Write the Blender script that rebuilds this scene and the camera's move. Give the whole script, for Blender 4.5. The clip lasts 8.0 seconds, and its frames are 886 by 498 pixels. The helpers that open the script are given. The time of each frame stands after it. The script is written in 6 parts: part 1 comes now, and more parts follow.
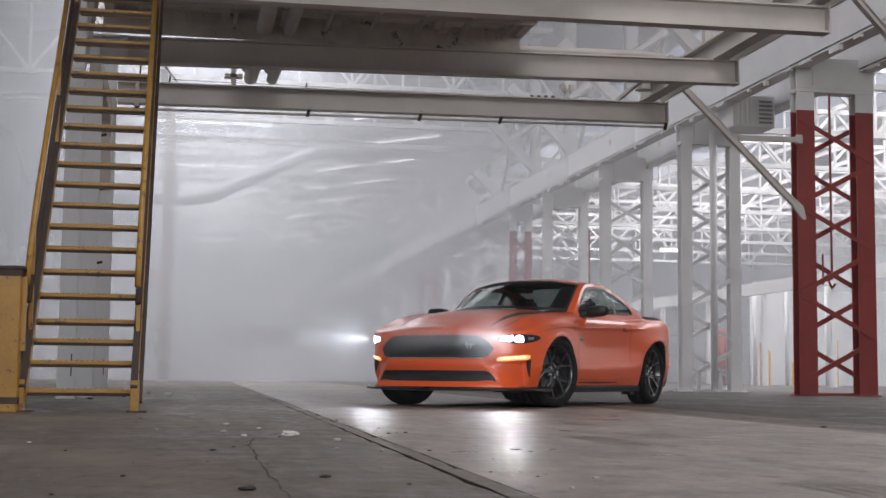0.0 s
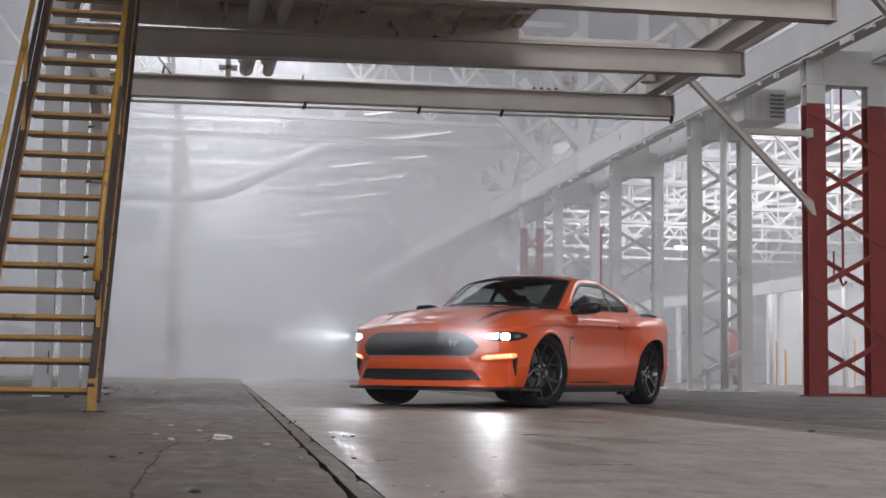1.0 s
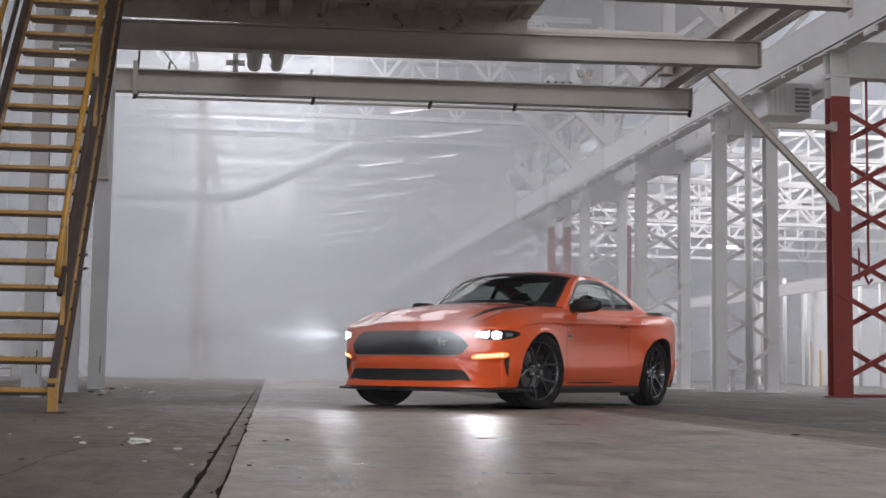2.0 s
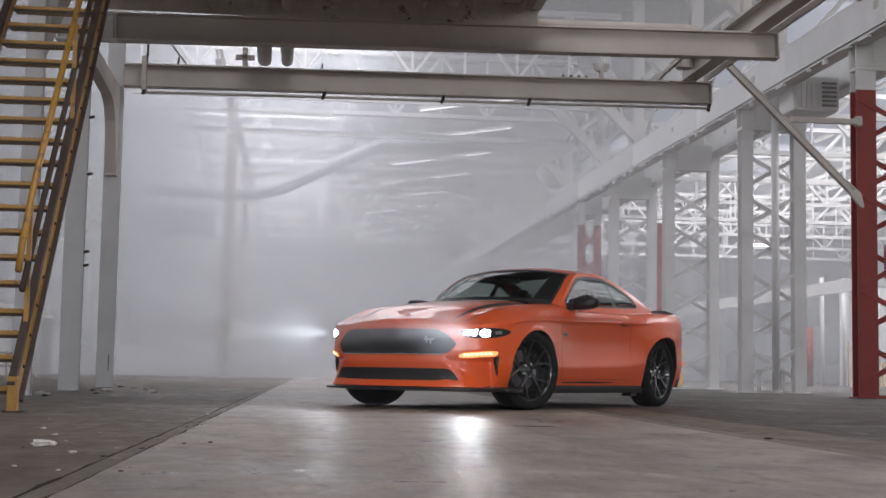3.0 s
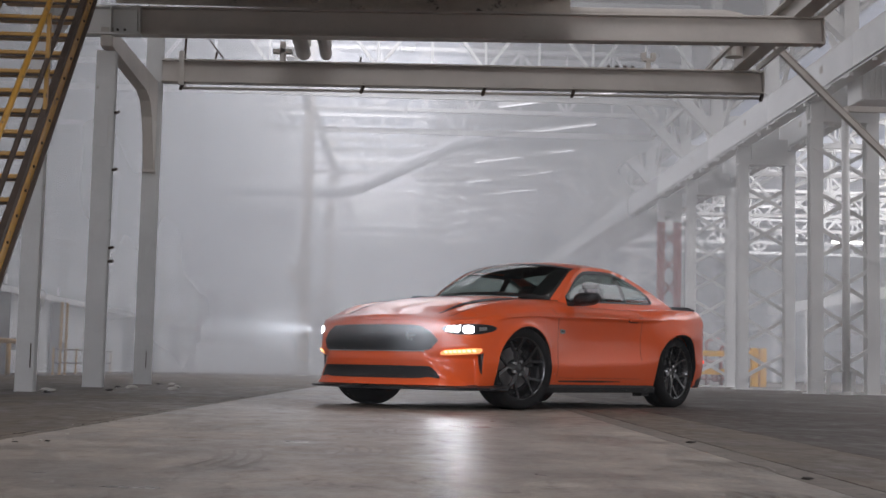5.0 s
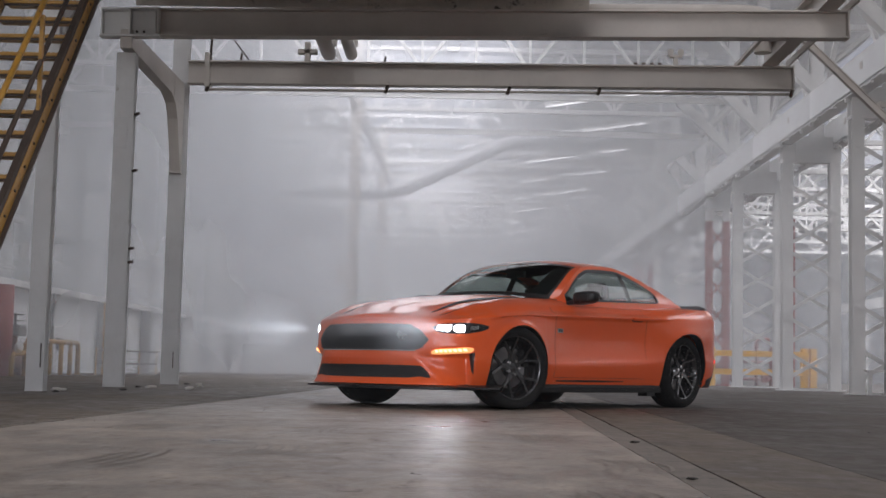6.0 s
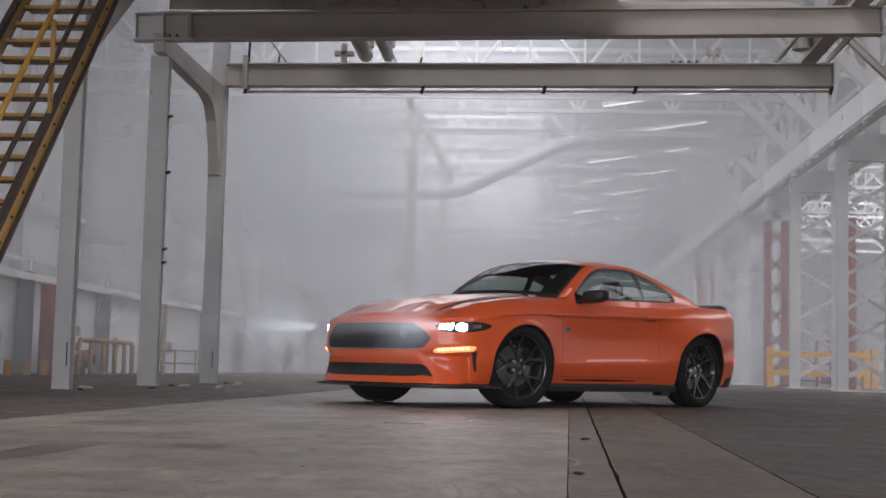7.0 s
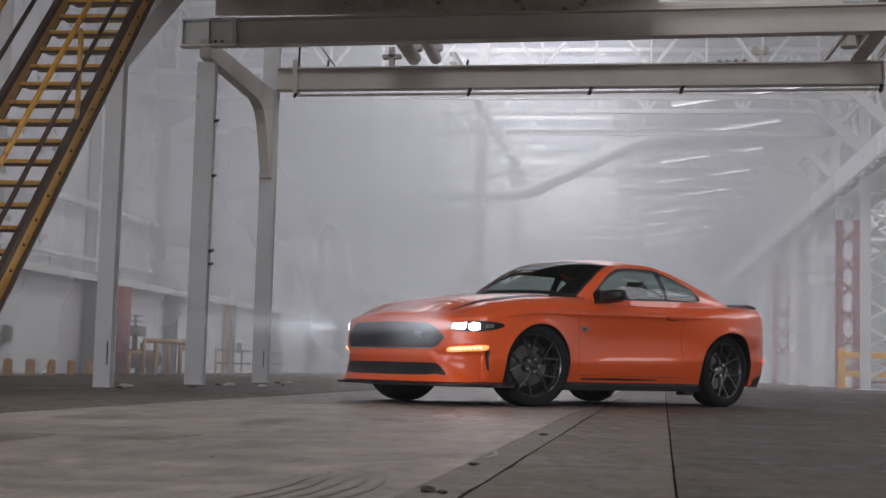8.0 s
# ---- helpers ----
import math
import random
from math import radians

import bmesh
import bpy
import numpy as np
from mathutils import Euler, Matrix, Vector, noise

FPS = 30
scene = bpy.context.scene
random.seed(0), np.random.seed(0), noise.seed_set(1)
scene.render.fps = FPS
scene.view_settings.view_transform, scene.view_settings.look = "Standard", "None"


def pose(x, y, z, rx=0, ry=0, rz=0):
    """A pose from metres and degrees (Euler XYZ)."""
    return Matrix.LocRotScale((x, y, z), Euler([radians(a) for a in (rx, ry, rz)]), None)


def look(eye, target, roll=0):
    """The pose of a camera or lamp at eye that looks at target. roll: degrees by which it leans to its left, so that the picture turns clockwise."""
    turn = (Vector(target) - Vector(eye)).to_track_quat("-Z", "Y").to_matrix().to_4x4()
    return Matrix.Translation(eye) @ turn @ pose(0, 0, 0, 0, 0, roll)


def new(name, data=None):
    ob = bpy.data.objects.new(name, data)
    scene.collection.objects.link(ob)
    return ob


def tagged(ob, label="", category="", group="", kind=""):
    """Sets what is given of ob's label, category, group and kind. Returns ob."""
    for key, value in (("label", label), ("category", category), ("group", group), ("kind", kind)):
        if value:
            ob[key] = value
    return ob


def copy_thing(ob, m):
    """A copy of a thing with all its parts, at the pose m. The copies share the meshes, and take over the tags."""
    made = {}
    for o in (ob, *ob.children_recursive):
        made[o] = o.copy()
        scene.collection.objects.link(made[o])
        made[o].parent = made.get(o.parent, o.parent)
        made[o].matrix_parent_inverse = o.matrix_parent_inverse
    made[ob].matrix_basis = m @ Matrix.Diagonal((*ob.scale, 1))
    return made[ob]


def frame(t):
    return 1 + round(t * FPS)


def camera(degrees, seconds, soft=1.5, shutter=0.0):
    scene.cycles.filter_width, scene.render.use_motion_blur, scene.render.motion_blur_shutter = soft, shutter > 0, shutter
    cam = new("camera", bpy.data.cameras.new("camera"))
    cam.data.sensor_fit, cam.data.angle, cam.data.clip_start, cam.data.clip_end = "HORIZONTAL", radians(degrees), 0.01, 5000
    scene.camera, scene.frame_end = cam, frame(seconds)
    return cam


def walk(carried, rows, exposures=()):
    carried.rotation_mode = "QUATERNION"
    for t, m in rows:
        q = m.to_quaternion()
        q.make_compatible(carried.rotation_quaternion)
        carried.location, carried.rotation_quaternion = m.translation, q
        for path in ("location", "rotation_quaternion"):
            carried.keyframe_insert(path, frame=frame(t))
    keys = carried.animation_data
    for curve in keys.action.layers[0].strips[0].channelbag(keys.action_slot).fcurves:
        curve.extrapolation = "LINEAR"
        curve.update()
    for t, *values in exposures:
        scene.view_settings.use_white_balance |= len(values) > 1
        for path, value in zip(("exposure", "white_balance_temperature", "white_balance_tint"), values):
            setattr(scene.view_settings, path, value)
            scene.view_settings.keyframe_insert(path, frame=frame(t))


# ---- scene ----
cam = camera(35.9, 8.0)
PATH = [
    (0, (-3.603, -13.031, 0.302), (-3.229, -11.075, 0.486), 0.6),
    (0.5, (-3.406, -12.783, 0.309), (-3.041, -10.825, 0.491), 0.7),
    (1, (-3.17, -12.581, 0.313), (-2.825, -10.619, 0.494), 0.8),
    (1.5, (-2.919, -12.386, 0.313), (-2.602, -10.42, 0.494), 0.8),
    (3, (-2.122, -11.899, 0.32), (-1.897, -9.92, 0.499), 1.0),
    (3.5, (-1.885, -11.786, 0.329), (-1.695, -9.803, 0.506), 1.1),
    (4, (-1.567, -11.673, 0.323), (-1.419, -9.687, 0.5), 1.1),
    (4.5, (-1.313, -11.586, 0.324), (-1.204, -9.597, 0.5), 1.2),
    (6, (-0.448, -11.439, 0.324), (-0.474, -9.446, 0.499), 1.3),
    (6.5, (-0.161, -11.432, 0.317), (-0.239, -9.441, 0.492), 1.3),
    (7, (0.133, -11.458, 0.317), (-0.001, -9.47, 0.491), 1.4),
    (7.5, (0.441, -11.487, 0.313), (0.245, -9.505, 0.487), 1.4),
    (8, (0.741, -11.561, 0.309), (0.482, -9.585, 0.482), 1.5),
]
walk(cam, [(t, look(eye, target, roll)) for t, eye, target, roll in PATH],
     exposures=[(0, 0.26, 6500, 16), (4, 0.14, 6500, 16), (8, 0.06, 6500, 17)])

# ==== world and light ====
world = bpy.data.worlds.new("sky")
scene.world = world
world.use_nodes = True
wn = world.node_tree.nodes
sky = wn.new("ShaderNodeTexSky")
sky.sky_type = "NISHITA"
sky.sun_disc = False
sky.sun_elevation = radians(52)
sky.sun_rotation = radians(160)
world.node_tree.links.new(sky.outputs[0], wn["Background"].inputs[0])
wn["Background"].inputs[1].default_value = 0.12


def area_lamp(name, x, y, z, sx, sy, watts, colour, tilt=0):
    d = bpy.data.lights.new(name, "AREA")
    d.shape, d.size, d.size_y, d.energy, d.color = "RECTANGLE", sx, sy, watts, colour
    ob = new(name, d)
    ob.matrix_world = pose(x, y, z, tilt, 0, 0)
    return ob


sun_data = bpy.data.lights.new("sun", "SUN")
sun_data.energy, sun_data.angle, sun_data.color = 1.0, radians(12), (1.0, 0.96, 0.9)
sun = new("sun", sun_data)
sun.matrix_world = look((0, 0, 30), (9, -20, -8))

DAY = (0.975, 0.98, 0.99)
scene.cycles.transparent_max_bounces = 32
area_lamp("skylight_glow_main", -2.85, 65.8, 11.9, 6.4, 38.0, 2700, DAY)
area_lamp("skylight_glow_middle", -2.3, 30.0, 11.9, 7.4, 31.0, 1800, DAY)
# unseen overhead fill, added to light the car and near floor
area_lamp("skylight_glow_near", 0.0, -1.5, 11.9, 6.2, 8.0, 540, DAY)
area_lamp("skylight_glow_east", 19.7, 35.2, 11.9, 12.2, 55.0, 7300, DAY)
# unseen fill added behind the camera, with its own wall opening
area_lamp("window_glow_south", 2.0, -29.1, 7.0, 27.0, 5.4, 2350, DAY, 90)

# ==== materials ====


def material(name, colour, rough=0.6, metal=0.0, vary=0.12, scale=3.0, bump=0.1, grain=60.0, coat=0.0, stain=None, stain_at=0.62, spec=0.5, per_object=0.0):
    """A painted or mineral surface: colour varied at two scales, an optional stain colour, fine relief."""
    m = bpy.data.materials.new(name)
    m.use_nodes = True
    n, l = m.node_tree.nodes, m.node_tree.links
    b = n["Principled BSDF"]
    b.inputs["Roughness"].default_value = rough
    b.inputs["Metallic"].default_value = metal
    b.inputs["Coat Weight"].default_value = coat
    b.inputs["Coat Roughness"].default_value = 0.04
    b.inputs["Specular IOR Level"].default_value = spec
    tc = n.new("ShaderNodeTexCoord")
    big = n.new("ShaderNodeTexNoise")
    big.inputs["Scale"].default_value = scale
    big.inputs["Detail"].default_value = 6.0
    big.inputs["Roughness"].default_value = 0.65
    fine = n.new("ShaderNodeTexNoise")
    fine.inputs["Scale"].default_value = grain
    fine.inputs["Detail"].default_value = 3.0
    l.new(tc.outputs["Object"], big.inputs["Vector"])
    l.new(tc.outputs["Object"], fine.inputs["Vector"])
    add = n.new("ShaderNodeMath")
    add.operation = "MULTIPLY_ADD"
    add.inputs[1].default_value = 0.35
    l.new(fine.outputs["Fac"], add.inputs[0])
    l.new(big.outputs["Fac"], add.inputs[2])
    ramp = n.new("ShaderNodeMapRange")
    ramp.inputs["From Min"].default_value, ramp.inputs["From Max"].default_value = 0.4, 0.95
    ramp.inputs["To Min"].default_value, ramp.inputs["To Max"].default_value = 1.0 - vary, 1.0 + vary
    l.new(add.outputs[0], ramp.inputs["Value"])
    hsv = n.new("ShaderNodeHueSaturation")
    hsv.inputs["Color"].default_value = (*colour, 1.0)
    l.new(ramp.outputs[0], hsv.inputs["Value"])
    out = hsv.outputs[0]
    if per_object:
        info = n.new("ShaderNodeObjectInfo")
        pr = n.new("ShaderNodeMapRange")
        pr.inputs["To Min"].default_value, pr.inputs["To Max"].default_value = 1.0 - per_object, 1.0 + per_object
        l.new(info.outputs["Random"], pr.inputs["Value"])
        h2 = n.new("ShaderNodeHueSaturation")
        l.new(out, h2.inputs["Color"])
        l.new(pr.outputs[0], h2.inputs["Value"])
        out = h2.outputs[0]
    if stain:
        worn = n.new("ShaderNodeTexNoise")
        worn.inputs["Scale"].default_value = scale * 2.7
        worn.inputs["Detail"].default_value = 9.0
        worn.inputs["Roughness"].default_value = 0.72
        l.new(tc.outputs["Object"], worn.inputs["Vector"])
        cut = n.new("ShaderNodeMapRange")
        cut.inputs["From Min"].default_value, cut.inputs["From Max"].default_value = stain_at, stain_at + 0.06
        l.new(worn.outputs["Fac"], cut.inputs["Value"])
        mix = n.new("ShaderNodeMix")
        mix.data_type = "RGBA"
        l.new(cut.outputs[0], mix.inputs["Factor"])
        l.new(out, mix.inputs["A"])
        mix.inputs["B"].default_value = (*stain, 1.0)
        out = mix.outputs["Result"]
    l.new(out, b.inputs["Base Color"])
    if bump:
        bp = n.new("ShaderNodeBump")
        bp.inputs["Strength"].default_value = bump
        bp.inputs["Distance"].default_value = 0.01
        l.new(add.outputs[0], bp.inputs["Height"])
        l.new(bp.outputs[0], b.inputs["Normal"])
    return m


def glowing(name, colour, strength):
    m = bpy.data.materials.new(name)
    m.use_nodes = True
    b = m.node_tree.nodes["Principled BSDF"]
    b.inputs["Base Color"].default_value = (*colour, 1)
    b.inputs["Emission Color"].default_value = (*colour, 1)
    b.inputs["Emission Strength"].default_value = strength
    return m


def clear_glass(name, tint, rough=0.0, see=0.85):
    """A thin pane: it lets light through with a tint, and mirrors at its surface."""
    m = bpy.data.materials.new(name)
    m.use_nodes = True
    n, l = m.node_tree.nodes, m.node_tree.links
    n.remove(n["Principled BSDF"])
    t = n.new("ShaderNodeBsdfTransparent")
    t.inputs[0].default_value = (*tint, 1)
    g = n.new("ShaderNodeBsdfGlossy")
    g.inputs["Roughness"].default_value = rough
    fr = n.new("ShaderNodeLayerWeight")
    pw = n.new("ShaderNodeMath")
    pw.operation = "POWER"
    pw.inputs[1].default_value = 4.0
    l.new(fr.outputs["Facing"], pw.inputs[0])
    ml = n.new("ShaderNodeMath")
    ml.operation = "MULTIPLY_ADD"
    ml.inputs[1].default_value, ml.inputs[2].default_value = 0.2, 0.045
    l.new(pw.outputs[0], ml.inputs[0])
    mx = n.new("ShaderNodeMixShader")
    l.new(ml.outputs[0], mx.inputs[0])
    l.new(t.outputs[0], mx.inputs[1])
    l.new(g.outputs[0], mx.inputs[2])
    l.new(mx.outputs[0], n["Material Output"].inputs[0])
    return m


def milky_glass(name):
    """Wired roof glazing, clouded by years of dust: it only lets diffuse light through."""
    m = bpy.data.materials.new(name)
    m.use_nodes = True
    n, l = m.node_tree.nodes, m.node_tree.links
    n.remove(n["Principled BSDF"])
    t = n.new("ShaderNodeBsdfTranslucent")
    ns = n.new("ShaderNodeTexNoise")
    ns.inputs["Scale"].default_value, ns.inputs["Detail"].default_value = 0.8, 5.0
    rg = n.new("ShaderNodeMapRange")
    rg.inputs["To Min"].default_value, rg.inputs["To Max"].default_value = 0.55, 1.0
    l.new(ns.outputs["Fac"], rg.inputs["Value"])
    h = n.new("ShaderNodeHueSaturation")
    h.inputs["Color"].default_value = (0.90, 0.89, 0.86, 1)
    l.new(rg.outputs[0], h.inputs["Value"])
    l.new(h.outputs[0], t.inputs[0])
    l.new(t.outputs[0], n["Material Output"].inputs[0])
    return m


def smoke(name, thick):
    """A see-through sheet of smoke in place of haze: lit from both sides, in soft uneven swathes."""
    m = bpy.data.materials.new(name)
    m.use_nodes = True
    n, l = m.node_tree.nodes, m.node_tree.links
    n.remove(n["Principled BSDF"])
    d, tl, tr = n.new("ShaderNodeBsdfDiffuse"), n.new("ShaderNodeBsdfTranslucent"), n.new("ShaderNodeBsdfTransparent")
    d.inputs[0].default_value = tl.inputs[0].default_value = (0.91, 0.945, 0.985, 1)
    both = n.new("ShaderNodeMixShader")
    l.new(d.outputs[0], both.inputs[1])
    l.new(tl.outputs[0], both.inputs[2])
    tc = n.new("ShaderNodeTexCoord")
    mp = n.new("ShaderNodeMapping")
    mp.inputs["Scale"].default_value = (0.10, 0.10, 0.22)
    ns = n.new("ShaderNodeTexNoise")
    ns.inputs["Scale"].default_value = 1.0
    ns.inputs["Detail"].default_value = 2.0
    ns.inputs["Distortion"].default_value = 0.15
    l.new(tc.outputs["Object"], mp.inputs[0])
    l.new(mp.outputs[0], ns.inputs["Vector"])
    rg = n.new("ShaderNodeMapRange")
    rg.inputs["From Min"].default_value, rg.inputs["From Max"].default_value = 0.1, 0.9
    rg.inputs["To Min"].default_value, rg.inputs["To Max"].default_value = thick * 0.4, thick * 1.55
    l.new(ns.outputs["Fac"], rg.inputs["Value"])
    # haze put into the sheet: its opacity drops slightly upwards and towards +x
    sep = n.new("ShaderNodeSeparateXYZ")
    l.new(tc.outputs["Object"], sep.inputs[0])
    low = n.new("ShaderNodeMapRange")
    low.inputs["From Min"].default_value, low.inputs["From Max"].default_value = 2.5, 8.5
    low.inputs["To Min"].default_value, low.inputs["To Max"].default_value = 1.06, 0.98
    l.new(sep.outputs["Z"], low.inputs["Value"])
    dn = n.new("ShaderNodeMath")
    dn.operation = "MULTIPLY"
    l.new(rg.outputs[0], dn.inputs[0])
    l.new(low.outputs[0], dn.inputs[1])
    side = n.new("ShaderNodeMapRange")
    side.inputs["From Min"].default_value, side.inputs["From Max"].default_value = -3.5, 9.0
    side.inputs["To Min"].default_value, side.inputs["To Max"].default_value = 1.08, 0.76
    l.new(sep.outputs["X"], side.inputs["Value"])
    thin = n.new("ShaderNodeMath")
    thin.operation = "MULTIPLY"
    l.new(dn.outputs[0], thin.inputs[0])
    l.new(side.outputs[0], thin.inputs[1])
    mx = n.new("ShaderNodeMixShader")
    l.new(thin.outputs[0], mx.inputs[0])
    l.new(tr.outputs[0], mx.inputs[1])
    l.new(both.outputs[0], mx.inputs[2])
    l.new(mx.outputs[0], n["Material Output"].inputs[0])
    return m


def wisp(name, thick):
    """Smoke discs that shape a light beam and lamp glare: soft rims, denser further along the string."""
    m = bpy.data.materials.new(name)
    m.use_nodes = True
    n, l = m.node_tree.nodes, m.node_tree.links
    n.remove(n["Principled BSDF"])
    d, tl, tr = n.new("ShaderNodeBsdfDiffuse"), n.new("ShaderNodeBsdfTranslucent"), n.new("ShaderNodeBsdfTransparent")
    d.inputs[0].default_value = tl.inputs[0].default_value = (0.91, 0.945, 0.985, 1)
    both = n.new("ShaderNodeMixShader")
    l.new(d.outputs[0], both.inputs[1])
    l.new(tl.outputs[0], both.inputs[2])
    tc = n.new("ShaderNodeTexCoord")
    rim = n.new("ShaderNodeVectorMath")
    rim.operation = "LENGTH"
    l.new(tc.outputs["UV"], rim.inputs[0])
    soft = n.new("ShaderNodeMapRange")
    soft.interpolation_type = "SMOOTHERSTEP"
    soft.inputs["From Min"].default_value, soft.inputs["From Max"].default_value = 1.0, 0.0
    l.new(rim.outputs["Value"], soft.inputs["Value"])
    sep = n.new("ShaderNodeSeparateXYZ")
    l.new(tc.outputs["Object"], sep.inputs[0])
    far = n.new("ShaderNodeMapRange")
    far.inputs["From Min"].default_value, far.inputs["From Max"].default_value = 0.66, 3.2
    l.new(sep.outputs["X"], far.inputs["Value"])
    dense = n.new("ShaderNodeMath")
    dense.operation = "POWER"
    dense.inputs[1].default_value = 1.25
    l.new(far.outputs[0], dense.inputs[0])
    ends = n.new("ShaderNodeMapRange")
    ends.inputs["From Min"].default_value, ends.inputs["From Max"].default_value = 3.3, 1.6
    l.new(sep.outputs["X"], ends.inputs["Value"])
    out = dense.outputs[0]
    for sock in (soft.outputs[0], ends.outputs[0], None):
        mul = n.new("ShaderNodeMath")
        mul.operation = "MULTIPLY"
        l.new(out, mul.inputs[0])
        if sock is None:
            mul.inputs[1].default_value = thick
        else:
            l.new(sock, mul.inputs[1])
        out = mul.outputs[0]
    mx = n.new("ShaderNodeMixShader")
    l.new(out, mx.inputs[0])
    l.new(tr.outputs[0], mx.inputs[1])
    l.new(both.outputs[0], mx.inputs[2])
    l.new(mx.outputs[0], n["Material Output"].inputs[0])
    return m


def concrete(name, colour, dull=0.0):
    """Old worn factory floor: cloudy greys, dark oily patches, long scuffs, polished swathes."""
    m = bpy.data.materials.new(name)
    m.use_nodes = True
    n, l = m.node_tree.nodes, m.node_tree.links
    b = n["Principled BSDF"]
    tc = n.new("ShaderNodeTexCoord")

    def tex(scale, detail, stretch=(1, 1, 1), dist=0.0):
        mp = n.new("ShaderNodeMapping")
        mp.inputs["Scale"].default_value = stretch
        t = n.new("ShaderNodeTexNoise")
        t.inputs["Scale"].default_value, t.inputs["Detail"].default_value = scale, detail
        t.inputs["Roughness"].default_value, t.inputs["Distortion"].default_value = 0.65, dist
        l.new(tc.outputs["Object"], mp.inputs[0])
        l.new(mp.outputs[0], t.inputs["Vector"])
        return t.outputs["Fac"]

    def mapped(sock, a, c, lo, hi):
        r = n.new("ShaderNodeMapRange")
        r.inputs["From Min"].default_value, r.inputs["From Max"].default_value = a, c
        r.inputs["To Min"].default_value, r.inputs["To Max"].default_value = lo, hi
        l.new(sock, r.inputs["Value"])
        return r.outputs[0]

    def mul(p, q, op="MULTIPLY"):
        k = n.new("ShaderNodeMath")
        k.operation = op
        l.new(p, k.inputs[0])
        l.new(q, k.inputs[1])
        return k.outputs[0]

    cloud = tex(0.55, 7, (1, 1, 1), 0.6)
    streak = tex(1.6, 7, (1.3, 0.5, 1), 1.0)
    speck = tex(38, 4)
    blot = tex(2.3, 8)
    v = mul(mapped(cloud, 0.3, 0.7, 0.70, 1.25), mapped(streak, 0.3, 0.7, 0.80, 1.18))
    v = mul(v, mapped(speck, 0.3, 0.7, 0.80, 1.18))
    v = mul(v, mapped(blot, 0.42, 0.75, 1.10, 0.74))
    scuff = tex(1.3, 10, (1.8, 0.55, 1), 1.6)
    v = mul(v, mapped(scuff, 0.35, 0.65, 0.78, 1.22))
    drag = tex(2.2, 9, (0.22, 2.4, 1), 0.7)
    v = mul(v, mapped(drag, 0.35, 0.65, 0.84, 1.16))
    pit = tex(7, 6, (1.3, 0.6, 1), 0.4)
    v = mul(v, mapped(pit, 0.60, 0.70, 1.0, 0.62))
    h = n.new("ShaderNodeHueSaturation")
    h.inputs["Color"].default_value = (*colour, 1)
    l.new(v, h.inputs["Value"])
    l.new(h.outputs[0], b.inputs["Base Color"])
    r = mul(mapped(cloud, 0.3, 0.7, 0.38 + dull, 0.60 + dull), mapped(scuff, 0.35, 0.65, 0.82, 1.25))
    r = mul(r, mapped(drag, 0.35, 0.65, 0.86, 1.2))
    r = mul(r, mapped(pit, 0.35, 0.65, 0.85, 1.2))
    l.new(r, b.inputs["Roughness"])
    b.inputs["Specular IOR Level"].default_value = 0.36
    bp = n.new("ShaderNodeBump")
    bp.inputs["Strength"].default_value, bp.inputs["Distance"].default_value = 0.5, 0.02
    l.new(mul(mul(streak, mapped(pit, 0.3, 0.7, 0.8, 1.2)), mapped(speck, 0.3, 0.7, 0.85, 1.1)), bp.inputs["Height"])
    l.new(bp.outputs[0], b.inputs["Normal"])
    return m


CONCRETE = concrete("worn_concrete", (0.255, 0.219, 0.184), -0.09)
# outer slabs: darker and dirtier, deepened further in place of a vignette
DIRTY = concrete("dirty_concrete", (0.116, 0.092, 0.070), 0.06)
DARKSLAB = concrete("vignette_dark_concrete", (0.066, 0.055, 0.045), 0.12)
INFILL = material("mortar_infill", (0.165, 0.141, 0.118), 0.62, vary=0.4, scale=5, bump=0.6, spec=0.35, stain=(0.055, 0.048, 0.042), stain_at=0.56)
CAULK = concrete("dirty_joint_band", (0.128, 0.104, 0.081), 0.08)
JOINT = material("joint_filler", (0.085, 0.074, 0.064), 0.95, spec=0.1, vary=0.5, scale=6, bump=0.8)
# white steel paint made brighter for the side light on the girder
LITWHITE = material("side_lit_white", (0.75, 0.76, 0.76), 0.5, vary=0.10, scale=1.2, stain=(0.5, 0.48, 0.45), stain_at=0.68)
RUSTY = material("flaking_rust_paint", (0.15, 0.055, 0.035), 0.75, vary=0.3, scale=6.0, bump=0.4)
WHITE = material("white_steel_paint", (0.70, 0.70, 0.685), 0.5, vary=0.14, scale=1.2, stain=(0.33, 0.30, 0.27), stain_at=0.66)
PALE = material("aged_white_paint", (0.60, 0.605, 0.60), 0.55, vary=0.14, scale=1.5, stain=(0.30, 0.27, 0.24), stain_at=0.63)
GREY = material("dusty_beam_paint", (0.53, 0.495, 0.455), 0.55, vary=0.16, scale=1.0, stain=(0.17, 0.145, 0.12), stain_at=0.66)
DECK = material("old_deck_underside", (0.60, 0.55, 0.485), 0.7, vary=0.3, scale=1.5, stain=(0.09, 0.07, 0.055), stain_at=0.6)
RED = material("red_oxide_paint", (0.26, 0.036, 0.028), 0.5, vary=0.18, scale=1.5, stain=(0.16, 0.03, 0.022), stain_at=0.64)
GUARDYELLOW = material("bright_yellow_paint", (0.80, 0.40, 0.012), 0.45, vary=0.12, scale=3.0, stain=(0.45, 0.22, 0.02), stain_at=0.62)
# worn paint, darkened and stained further for shade on stairs and post
YELLOW = material("worn_shaded_yellow", (0.38, 0.195, 0.022), 0.42, vary=0.2, scale=4.0, stain=(0.13, 0.075, 0.035), stain_at=0.575, bump=0.25)
